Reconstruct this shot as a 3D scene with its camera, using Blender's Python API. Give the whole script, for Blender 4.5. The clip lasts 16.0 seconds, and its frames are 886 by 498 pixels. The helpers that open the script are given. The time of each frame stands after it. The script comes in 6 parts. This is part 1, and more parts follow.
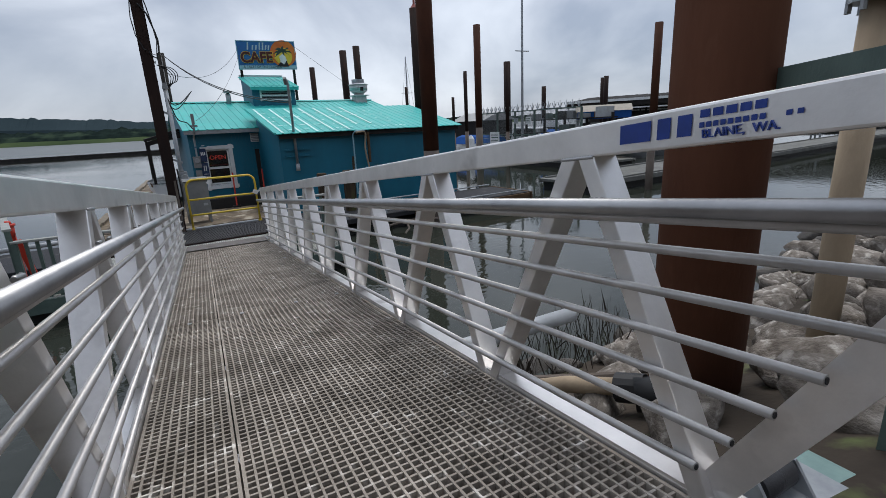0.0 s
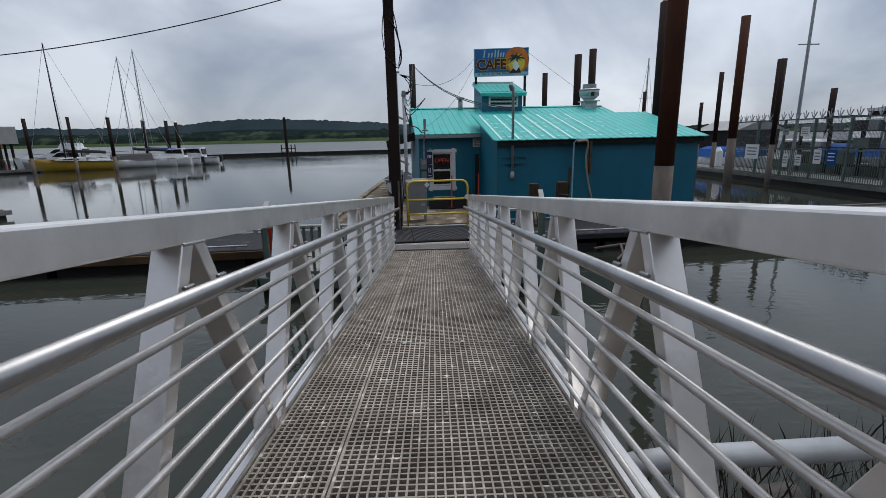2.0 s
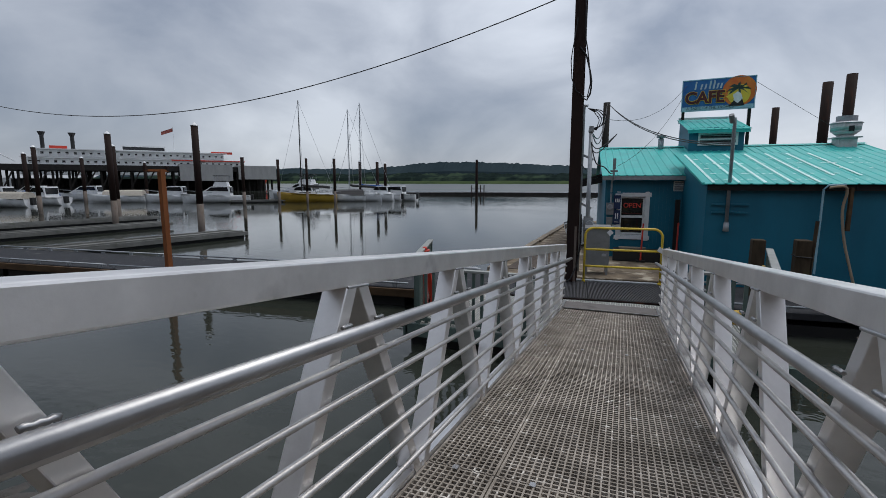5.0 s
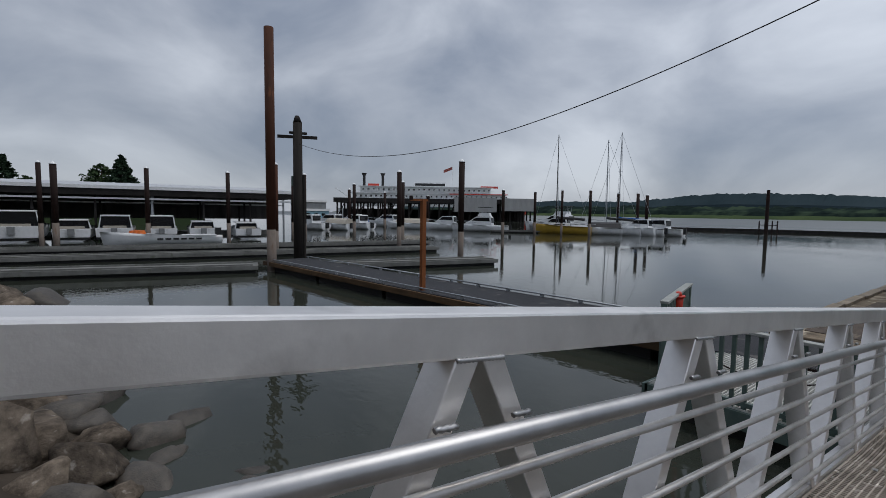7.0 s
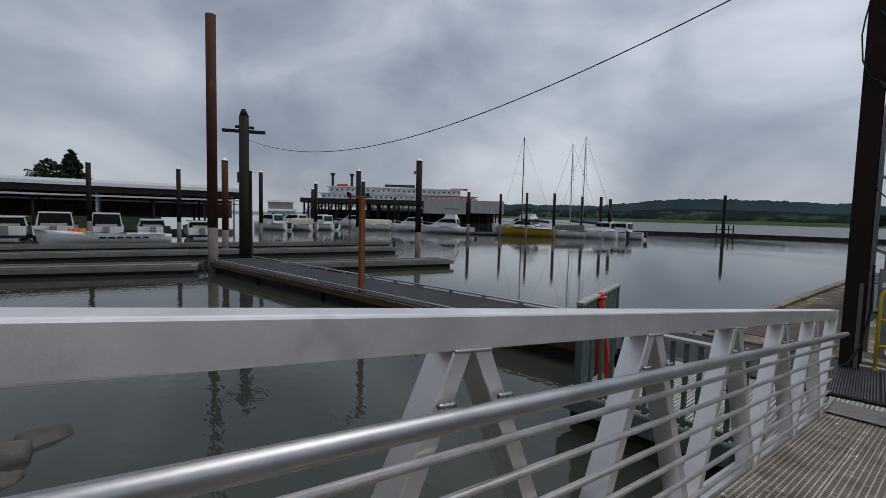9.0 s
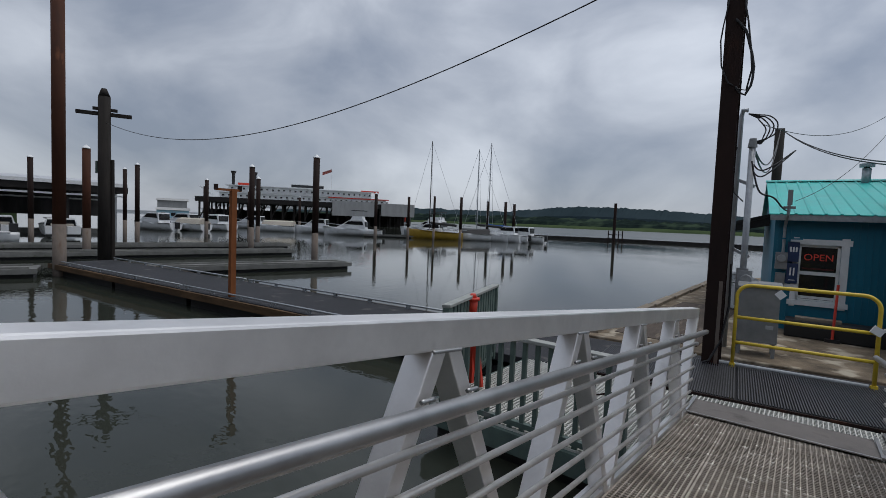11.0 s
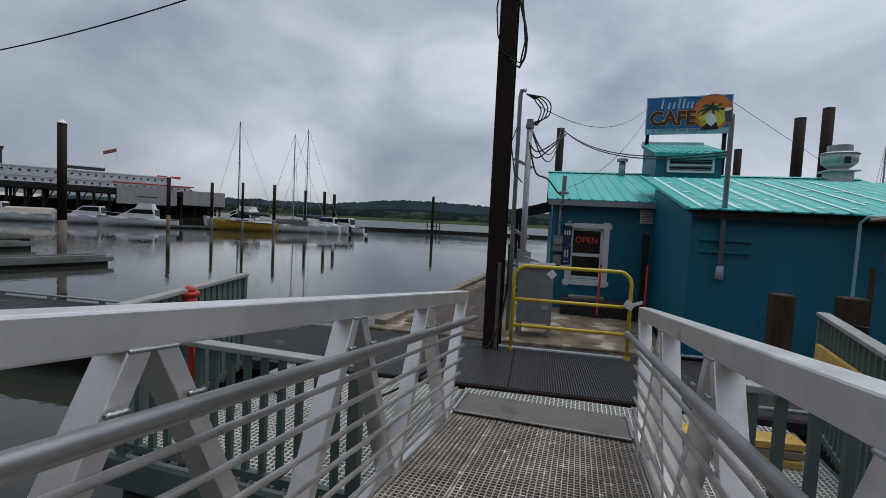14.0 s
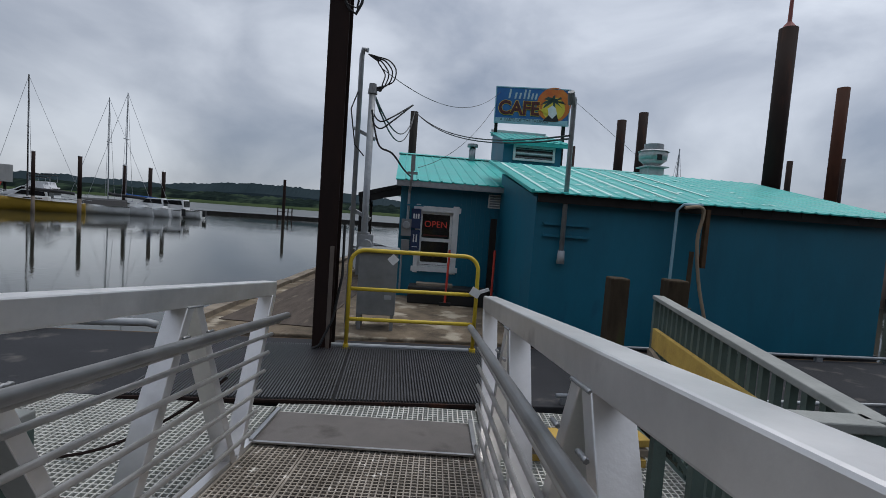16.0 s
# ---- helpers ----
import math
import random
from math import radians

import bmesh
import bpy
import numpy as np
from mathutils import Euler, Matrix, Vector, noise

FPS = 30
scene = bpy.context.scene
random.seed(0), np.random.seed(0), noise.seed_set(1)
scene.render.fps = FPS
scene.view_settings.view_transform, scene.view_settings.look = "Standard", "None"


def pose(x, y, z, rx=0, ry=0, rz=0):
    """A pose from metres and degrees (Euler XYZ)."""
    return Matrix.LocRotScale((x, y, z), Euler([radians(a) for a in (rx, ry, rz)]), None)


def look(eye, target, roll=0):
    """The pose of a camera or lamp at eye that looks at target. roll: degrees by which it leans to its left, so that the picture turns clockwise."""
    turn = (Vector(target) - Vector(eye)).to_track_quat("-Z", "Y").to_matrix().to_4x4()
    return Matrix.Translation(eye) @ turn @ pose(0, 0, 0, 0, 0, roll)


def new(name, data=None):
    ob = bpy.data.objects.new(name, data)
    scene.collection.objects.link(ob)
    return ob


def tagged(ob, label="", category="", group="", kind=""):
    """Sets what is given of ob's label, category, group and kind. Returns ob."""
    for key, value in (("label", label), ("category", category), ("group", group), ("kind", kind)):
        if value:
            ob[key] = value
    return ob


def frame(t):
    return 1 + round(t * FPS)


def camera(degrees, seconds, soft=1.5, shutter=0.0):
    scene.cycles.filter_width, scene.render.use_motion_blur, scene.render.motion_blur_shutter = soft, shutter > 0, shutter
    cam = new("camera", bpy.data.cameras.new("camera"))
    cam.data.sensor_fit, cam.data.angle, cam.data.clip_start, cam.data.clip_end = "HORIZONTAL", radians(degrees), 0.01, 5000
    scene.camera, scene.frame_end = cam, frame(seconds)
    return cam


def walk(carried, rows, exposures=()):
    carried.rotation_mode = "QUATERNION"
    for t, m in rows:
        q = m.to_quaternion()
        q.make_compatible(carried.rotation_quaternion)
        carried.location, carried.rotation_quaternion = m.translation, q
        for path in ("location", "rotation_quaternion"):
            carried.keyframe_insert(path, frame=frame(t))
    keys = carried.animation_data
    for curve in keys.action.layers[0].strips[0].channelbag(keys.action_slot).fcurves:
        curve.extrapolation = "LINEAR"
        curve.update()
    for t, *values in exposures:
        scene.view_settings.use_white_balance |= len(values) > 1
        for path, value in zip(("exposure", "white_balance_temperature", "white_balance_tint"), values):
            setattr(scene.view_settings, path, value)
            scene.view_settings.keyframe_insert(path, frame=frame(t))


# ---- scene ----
cam = camera(87.0, 16.0, soft=0.65)

PATH = [
    (0, (-0.361, -10.094, 2.61), (0.523, -8.376, 2.093), -2.8),
    (0.5, (-0.236, -9.887, 2.607), (0.327, -8.04, 2.085), -2.0),
    (1, (-0.132, -9.745, 2.625), (0.116, -7.828, 2.111), -1.7),
    (1.5, (-0.059, -9.499, 2.646), (0.099, -7.565, 2.159), -1.4),
    (2, (0.057, -9.329, 2.673), (0.09, -7.384, 2.208), -1.3),
    (2.5, (0.149, -9.16, 2.687), (0.043, -7.214, 2.237), -2.1),
    (3, (0.159, -8.941, 2.67), (-0.046, -6.999, 2.242), -2.3),
    (5.5, (0.137, -7.892, 2.575), (-0.802, -6.142, 2.338), 0.5),
    (6, (0.089, -7.705, 2.561), (-1.111, -6.118, 2.358), 0.8),
    (6.5, (0.054, -7.511, 2.556), (-1.374, -6.121, 2.385), 1.3),
    (7, (-0.013, -7.318, 2.534), (-1.58, -6.085, 2.38), 0.8),
    (7.5, (-0.027, -7.109, 2.502), (-1.694, -6.013, 2.358), -0.1),
    (8, (0.023, -6.861, 2.487), (-1.634, -5.75, 2.342), 0.3),
    (8.5, (0.05, -6.577, 2.451), (-1.532, -5.362, 2.302), 0.9),
    (9, (0.126, -6.381, 2.447), (-1.364, -5.054, 2.304), 1.4),
    (9.5, (0.089, -6.109, 2.403), (-1.298, -4.674, 2.274), 2.0),
    (10, (0.084, -5.876, 2.379), (-1.193, -4.342, 2.258), 2.6),
    (12.5, (0.115, -4.811, 2.257), (-1.034, -3.177, 2.148), 1.7),
    (13, (0.181, -4.564, 2.226), (-0.819, -2.836, 2.107), 1.9),
    (13.5, (0.228, -4.318, 2.19), (-0.548, -2.479, 2.071), 2.5),
    (14, (0.249, -4.079, 2.161), (-0.318, -2.164, 2.047), 2.8),
    (14.5, (0.348, -3.861, 2.148), (-0.027, -1.9, 2.032), 3.6),
    (15, (0.351, -3.624, 2.105), (0.138, -1.639, 1.993), 4.1),
    (15.5, (0.37, -3.385, 2.079), (0.279, -1.391, 1.958), 4.3),
    (16, (0.385, -3.135, 2.055), (0.415, -1.139, 1.926), 4.1),
]
EXPOSURES = [(0.0, 0.42), (0.6, 0.42), (1.2, 0.32), (3.0, 0.22), (5.5, 0.10), (8.0, 0.0), (12.5, 0.05), (16.0, 0.05)]
walk(cam, [(t, look(eye, target, roll)) for t, eye, target, roll in PATH], EXPOSURES)

# ---- world and light: an overcast afternoon ----
world = bpy.data.worlds.new("world")
scene.world = world
world.use_nodes = True
wn, wl = world.node_tree.nodes, world.node_tree.links
wn.clear()
w_out = wn.new("ShaderNodeOutputWorld")
w_sky = wn.new("ShaderNodeTexSky")
w_sky.sky_type, w_sky.sun_disc = "NISHITA", False
w_sky.sun_elevation, w_sky.sun_rotation = radians(66), radians(42)
w_skybg = wn.new("ShaderNodeBackground")
w_skybg.inputs["Strength"].default_value = 0.012
wl.new(w_sky.outputs[0], w_skybg.inputs["Color"])
w_tc = wn.new("ShaderNodeTexCoord")
w_map = wn.new("ShaderNodeMapping")
w_map.inputs["Scale"].default_value = (1.3, 1.3, 2.3)
w_map.inputs["Location"].default_value = (0.35, 0.2, 0.0)
wl.new(w_tc.outputs["Generated"], w_map.inputs["Vector"])
w_n1 = wn.new("ShaderNodeTexNoise")
w_n1.inputs["Scale"].default_value, w_n1.inputs["Detail"].default_value, w_n1.inputs["Roughness"].default_value = 2.1, 9.0, 0.50
w_n1.inputs["Distortion"].default_value = 0.35
wl.new(w_map.outputs[0], w_n1.inputs["Vector"])
w_ramp = wn.new("ShaderNodeValToRGB")
w_ramp.color_ramp.elements[0].position, w_ramp.color_ramp.elements[0].color = 0.34, (0.240, 0.277, 0.350, 1)
w_ramp.color_ramp.elements[1].position, w_ramp.color_ramp.elements[1].color = 0.70, (0.59, 0.63, 0.70, 1)
w_mid = w_ramp.color_ramp.elements.new(0.50)
w_mid.color = (0.373, 0.408, 0.476, 1)
wl.new(w_n1.outputs["Fac"], w_ramp.inputs["Fac"])
w_clouds = wn.new("ShaderNodeBackground")
w_clouds.inputs["Strength"].default_value = 1.0
# an overcast sky is brightest overhead
w_sep = wn.new("ShaderNodeSeparateXYZ")
wl.new(w_tc.outputs["Generated"], w_sep.inputs[0])
w_up = wn.new("ShaderNodeMapRange")
w_up.inputs["From Min"].default_value, w_up.inputs["From Max"].default_value = 0.0, 1.0
w_up.inputs["To Min"].default_value, w_up.inputs["To Max"].default_value = 0.86, 1.38
wl.new(w_sep.outputs["Z"], w_up.inputs["Value"])
w_dot = wn.new("ShaderNodeVectorMath")
w_dot.operation = "DOT_PRODUCT"
w_dot.inputs[1].default_value = (0.91, 0.41, 0.0)
wl.new(w_tc.outputs["Generated"], w_dot.inputs[0])
w_side = wn.new("ShaderNodeMapRange")
w_side.inputs["From Min"].default_value, w_side.inputs["From Max"].default_value = -1.0, 1.0
w_side.inputs["To Min"].default_value, w_side.inputs["To Max"].default_value = 0.87, 1.10
wl.new(w_dot.outputs["Value"], w_side.inputs["Value"])
w_mul = wn.new("ShaderNodeMath")
w_mul.operation = "MULTIPLY"
wl.new(w_up.outputs[0], w_mul.inputs[0])
wl.new(w_side.outputs[0], w_mul.inputs[1])
wl.new(w_mul.outputs[0], w_clouds.inputs["Strength"])
wl.new(w_ramp.outputs[0], w_clouds.inputs["Color"])
w_add = wn.new("ShaderNodeAddShader")
wl.new(w_clouds.outputs[0], w_add.inputs[0])
wl.new(w_skybg.outputs[0], w_add.inputs[1])
wl.new(w_add.outputs[0], w_out.inputs["Surface"])

sun = new("sun", bpy.data.lights.new("sun", "SUN"))
sun.data.energy, sun.data.angle, sun.data.color = 1.25, radians(38), (1.0, 0.97, 0.93)
sun.matrix_world = look((0, 0, 30), (-8.5, -9.5, 0))


# ---- materials ----
def surf(name, c1, c2=None, rough=0.6, metal=0.0, scale=6.0, bump=0.15, bscale=60.0, spots=None, spot_at=0.62,
         stretch=(1, 1, 1), vary=0.0, spec=0.5, spot_scale=3.0):
    """A surface with large and small variation, spots of a second colour and fine relief."""
    m = bpy.data.materials.new(name)
    m.use_nodes = True
    n, l = m.node_tree.nodes, m.node_tree.links
    b = n["Principled BSDF"]
    c2 = c2 or tuple(c * 0.72 for c in c1)
    tc = n.new("ShaderNodeTexCoord")
    mp = n.new("ShaderNodeMapping")
    mp.inputs["Scale"].default_value = stretch
    l.new(tc.outputs["Object"], mp.inputs["Vector"])
    n1 = n.new("ShaderNodeTexNoise")
    n1.inputs["Scale"].default_value, n1.inputs["Detail"].default_value, n1.inputs["Roughness"].default_value = scale, 6, 0.65
    l.new(mp.outputs[0], n1.inputs["Vector"])
    r1 = n.new("ShaderNodeValToRGB")
    r1.color_ramp.elements[0].position, r1.color_ramp.elements[0].color = 0.32, (*c2, 1)
    r1.color_ramp.elements[1].position, r1.color_ramp.elements[1].color = 0.66, (*c1, 1)
    l.new(n1.outputs["Fac"], r1.inputs["Fac"])
    col = r1.outputs[0]
    if spots:
        n2 = n.new("ShaderNodeTexNoise")
        n2.inputs["Scale"].default_value, n2.inputs["Detail"].default_value = spot_scale, 8
        l.new(mp.outputs[0], n2.inputs["Vector"])
        r2 = n.new("ShaderNodeValToRGB")
        r2.color_ramp.elements[0].position, r2.color_ramp.elements[1].position = spot_at - 0.05, spot_at + 0.06
        r2.color_ramp.elements[0].color, r2.color_ramp.elements[1].color = (0, 0, 0, 1), (1, 1, 1, 1)
        l.new(n2.outputs["Fac"], r2.inputs["Fac"])
        mx = n.new("ShaderNodeMixRGB")
        mx.inputs["Color2"].default_value = (*spots, 1)
        l.new(r2.outputs[0], mx.inputs["Fac"])
        l.new(col, mx.inputs["Color1"])
        col = mx.outputs[0]
    if vary:
        oi = n.new("ShaderNodeObjectInfo")
        mr = n.new("ShaderNodeMapRange")
        mr.inputs["To Min"].default_value, mr.inputs["To Max"].default_value = 1 - vary, 1 + vary
        l.new(oi.outputs["Random"], mr.inputs["Value"])
        hs = n.new("ShaderNodeHueSaturation")
        l.new(mr.outputs[0], hs.inputs["Value"])
        l.new(col, hs.inputs["Color"])
        col = hs.outputs[0]
    l.new(col, b.inputs["Base Color"])
    b.inputs["Metallic"].default_value = metal
    b.inputs["Specular IOR Level"].default_value = min(spec, 0.15) if rough >= 0.7 else spec
    rr = n.new("ShaderNodeMapRange")
    rr.inputs["To Min"].default_value, rr.inputs["To Max"].default_value = max(0.03, rough - 0.12), min(1, rough + 0.12)
    l.new(n1.outputs["Fac"], rr.inputs["Value"])
    l.new(rr.outputs[0], b.inputs["Roughness"])
    if bump:
        n3 = n.new("ShaderNodeTexNoise")
        n3.inputs["Scale"].default_value, n3.inputs["Detail"].default_value = bscale, 5
        l.new(mp.outputs[0], n3.inputs["Vector"])
        bp = n.new("ShaderNodeBump")
        bp.inputs["Strength"].default_value, bp.inputs["Distance"].default_value = bump, 0.01
        l.new(n3.outputs["Fac"], bp.inputs["Height"])
        l.new(bp.outputs[0], b.inputs["Normal"])
    return m


ALUM = surf("aluminium", (0.86, 0.84, 0.825), (0.72, 0.70, 0.685), 0.37, 0.80, 4, 0.05, 90, spots=(0.52, 0.50, 0.485), spot_at=0.68)
RAIL = surf("dull aluminium tube", (0.62, 0.60, 0.58), (0.45, 0.435, 0.42), 0.42, 0.70, 6, 0.05, 90, spots=(0.60, 0.59, 0.58), spot_at=0.66)
ALUM_BRIGHT = surf("bright aluminium", (0.47, 0.47, 0.475), (0.34, 0.34, 0.345), 0.40, 0.92, 5, 0.04, 120)
GRATE = surf("worn tan grating", (0.42, 0.372, 0.32), (0.21, 0.182, 0.152), 0.7, 0.0, 3.5, 0.25, 150, spots=(0.72, 0.68, 0.62), spot_at=0.66, spot_scale=14)
GRATE_GREY = surf("grey grating", (0.60, 0.60, 0.56), (0.42, 0.42, 0.39), 0.65, 0.0, 4, 0.2, 150)
RUBBER = surf("black rubber", (0.060, 0.060, 0.066), (0.030, 0.030, 0.033), 0.50, 0.0, 5, 0.2, 120)
DECK_DARK = surf("dark dock decking", (0.042, 0.043, 0.048), (0.025, 0.026, 0.029), 0.75, 0.0, 1.2, 0.25, 90, spots=(0.10, 0.095, 0.09), spot_at=0.66)
PLATE = surf("grey tread plate", (0.165, 0.148, 0.138), (0.105, 0.095, 0.088), 0.6, 0.1, 3, 0.15, 120, spots=(0.075, 0.066, 0.06), spot_at=0.60)
TEAL_WALL = surf("dark teal paint", (0.006, 0.152, 0.235), (0.004, 0.116, 0.185), 0.50, 0.0, 1.3, 0.08, 40, spots=(0.005, 0.115, 0.19), spot_at=0.66, stretch=(1, 1, 0.35))
TEAL_ROOF = surf("turquoise roof metal", (0.035, 0.50, 0.45), (0.025, 0.40, 0.37), 0.42, 0.0, 2.0, 0.05, 60, spots=(0.06, 0.47, 0.43), spot_at=0.64)
ROOF_SEAL = surf("pale roof sealant", (0.74, 0.90, 0.87), (0.42, 0.76, 0.71), 0.6, 0.0, 12, 0.1, 60)
WHITE = surf("white paint", (0.78, 0.79, 0.79), (0.66, 0.67, 0.67), 0.5, 0.0, 6, 0.05, 80)
GALV = surf("galvanised steel", (0.38, 0.40, 0.42), (0.28, 0.30, 0.32), 0.45, 0.5, 14, 0.05, 90)
FAN_WHITE = surf("dull pale steel", (0.56, 0.57, 0.57), (0.40, 0.41, 0.41), 0.5, 0.2, 5, 0.05, 60, spots=(0.30, 0.27, 0.24), spot_at=0.68)
GREY_BOX = surf("grey enamel", (0.25, 0.26, 0.265), (0.18, 0.187, 0.19), 0.5, 0.1, 4, 0.05, 60)
YELLOW = surf("yellow paint", (0.72, 0.53, 0.045), (0.58, 0.41, 0.035), 0.45, 0.0, 7, 0.08, 70, spots=(0.30, 0.20, 0.06), spot_at=0.72, spot_scale=9)
RUST_DARK = surf("dark rusted steel", (0.030, 0.017, 0.014), (0.017, 0.011, 0.010), 0.75, 0.0, 3, 0.3, 40, spots=(0.058, 0.024, 0.015), spot_at=0.66, stretch=(1, 1, 0.25))
RUST_BROWN = surf("brown rusted steel", (0.20, 0.088, 0.054), (0.125, 0.054, 0.034), 0.85, 0.0, 1.6, 0.25, 35, spots=(0.24, 0.115, 0.075), spot_at=0.68, stretch=(1, 1, 0.3))
RUST = surf("rusted steel", (0.085, 0.034, 0.020), (0.050, 0.022, 0.015), 0.8, 0.0, 2.2, 0.35, 35, spots=(0.15, 0.06, 0.03), spot_at=0.70, stretch=(1, 1, 0.35))
RUST_ORANGE = surf("orange rusted steel", (0.26, 0.095, 0.035), (0.17, 0.06, 0.025), 0.8, 0.0, 3, 0.3, 35, stretch=(1, 1, 0.35))
TIDE = surf("tide-bleached pile", (0.20, 0.168, 0.145), (0.115, 0.094, 0.080), 0.85, 0.0, 3, 0.35, 40, spots=(0.13, 0.085, 0.06), spot_at=0.62, stretch=(1, 1, 0.4))
TIMBER_DARK = surf("dark creosoted timber", (0.034, 0.030, 0.027), (0.018, 0.016, 0.015), 0.85, 0.0, 5, 0.5, 30, stretch=(1, 1, 0.12))
TIMBER = surf("weathered timber", (0.27, 0.23, 0.18), (0.15, 0.125, 0.10), 0.85, 0.0, 5, 0.4, 40, spots=(0.10, 0.11, 0.07), spot_at=0.66, stretch=(0.3, 1, 1), vary=0.2)
TIMBER_BROWN = surf("brown timber fascia", (0.125, 0.076, 0.042), (0.062, 0.039, 0.022), 0.8, 0.0, 4, 0.4, 40, stretch=(0.25, 1, 1), vary=0.2)
CONCRETE = surf("weathered concrete", (0.24, 0.19, 0.135), (0.070, 0.056, 0.042), 0.85, 0.0, 2.0, 0.5, 70, spots=(0.42, 0.37, 0.29), spot_at=0.60, spot_scale=2.2)
PATH_BROWN = surf("dark worn planking", (0.115, 0.092, 0.076), (0.060, 0.048, 0.040), 0.85, 0.0, 2.5, 0.4, 60, spots=(0.17, 0.14, 0.11), spot_at=0.66, stretch=(3, 0.5, 1))
FLOAT_GREY = surf("grey float decking", (0.20, 0.20, 0.19), (0.115, 0.116, 0.108), 0.85, 0.0, 1.4, 0.35, 60, spots=(0.12, 0.13, 0.10), spot_at=0.64)
GREEN = surf("dull green paint", (0.105, 0.150, 0.132), (0.065, 0.098, 0.086), 0.6, 0.0, 4, 0.15, 60, spots=(0.16, 0.17, 0.16), spot_at=0.7)
GREEN_CAP = surf("worn grey-green rail cap", (0.34, 0.35, 0.33), (0.23, 0.24, 0.225), 0.65, 0.0, 4, 0.15, 60)
FADED_RED = surf("faded red paint", (0.30, 0.075, 0.06), (0.22, 0.06, 0.05), 0.6, 0.0, 5, 0.08, 60)
RED = surf("red paint", (0.60, 0.045, 0.02), (0.48, 0.035, 0.02), 0.5, 0.0, 5, 0.08, 60)
ORANGE = surf("orange plastic", (0.70, 0.16, 0.015), (0.58, 0.12, 0.015), 0.45, 0.0, 5, 0.05, 60)
BLACK = surf("black plastic", (0.012, 0.012, 0.013), (0.008, 0.008, 0.009), 0.55, 0.0, 8, 0.05, 60)
BEIGE = surf("beige wrapped pipe", (0.42, 0.33, 0.23), (0.30, 0.235, 0.165), 0.7, 0.0, 4, 0.25, 50, stretch=(1, 1, 0.4))
PVC = surf("grey plastic pipe", (0.42, 0.44, 0.46), (0.32, 0.335, 0.35), 0.5, 0.0, 5, 0.05, 60)
BLUE_PAINT = surf("blue lettering", (0.012, 0.045, 0.27), (0.01, 0.035, 0.2), 0.5, 0.0, 20, 0.0)
NAVY = surf("navy sign", (0.015, 0.035, 0.105), (0.012, 0.03, 0.09), 0.5, 0.0, 6, 0.0)
SIGN_BLUE = surf("sign blue", (0.015, 0.16, 0.40), (0.008, 0.10, 0.32), 0.4, 0.0, 2.5, 0.0)
SIGN_ORANGE = surf("sign orange", (0.72, 0.22, 0.025), (0.60, 0.10, 0.02), 0.4, 0.0, 3, 0.0)
SIGN_YELLOW = surf("sign yellow", (0.78, 0.60, 0.06), (0.72, 0.48, 0.04), 0.4, 0.0, 5, 0.0)
SIGN_RED = surf("sign dark red", (0.110, 0.012, 0.010), (0.035, 0.006, 0.006), 0.4, 0.0, 5, 0.0)
SIGN_TEAL = surf("sign pale blue", (0.35, 0.55, 0.62), (0.25, 0.45, 0.55), 0.4, 0.0, 5, 0.0)
SIGN_PALE = surf("sign pale lettering", (0.50, 0.60, 0.62), (0.34, 0.46, 0.50), 0.4, 0.0, 9, 0.0)
SIGN_DARK = surf("sign dark green", (0.03, 0.08, 0.06), (0.02, 0.05, 0.04), 0.4, 0.0, 5, 0.0)
HULL_WHITE = surf("white gelcoat", (0.74, 0.75, 0.76), (0.62, 0.63, 0.64), 0.3, 0.0, 1.5, 0.0)
HULL_YELLOW = surf("yellow hull paint", (0.42, 0.27, 0.035), (0.33, 0.21, 0.03), 0.4, 0.0, 1.5, 0.0)
HULL_GREY = surf("grey hull", (0.25, 0.26, 0.27), (0.18, 0.19, 0.20), 0.4, 0.2, 1.5, 0.0)
BLUE_CANVAS = surf("blue canvas", (0.015, 0.085, 0.30), (0.012, 0.065, 0.24), 0.8, 0.0, 4, 0.2, 60)
BEIGE_CANVAS = surf("pale canvas", (0.46, 0.42, 0.36), (0.36, 0.33, 0.28), 0.8, 0.0, 4, 0.2, 60)
DARK_GLASS = surf("dark glazing", (0.012, 0.014, 0.017), (0.009, 0.01, 0.012), 0.08, 0.0, 3, 0.0)
SHED_DARK = surf("dark weathered boards", (0.034, 0.031, 0.030), (0.018, 0.017, 0.0165), 0.9, 0.0, 1.5, 0.2, 20)
SHED_MID = surf("grey weathered boards", (0.085, 0.082, 0.080), (0.045, 0.043, 0.042), 0.9, 0.0, 1.2, 0.2, 20, stretch=(1, 1, 0.2))
SHED_GREY = surf("pale grey sheet metal", (0.36, 0.36, 0.35), (0.28, 0.28, 0.275), 0.6, 0.1, 0.8, 0.1, 20, stretch=(1, 1, 0.3))
ROOF_PALE = surf("pale metal roof", (0.52, 0.53, 0.55), (0.40, 0.41, 0.43), 0.45, 0.3, 0.5, 0.05, 20)
ROCK = surf("grey-brown riprap", (0.165, 0.134, 0.105), (0.034, 0.027, 0.021), 0.9, 0.0, 2.6, 0.9, 16, spots=(0.33, 0.30, 0.265), spot_at=0.66, vary=0.45)
ROCK_PALE = surf("pale broken riprap", (0.27, 0.24, 0.21), (0.075, 0.062, 0.050), 0.9, 0.0, 2.6, 0.9, 16, spots=(0.42, 0.39, 0.35), spot_at=0.60, vary=0.4)
ROCK_WET = surf("dark wet stone", (0.075, 0.064, 0.052), (0.03, 0.026, 0.022), 0.6, 0.0, 3.5, 0.6, 22, vary=0.3)
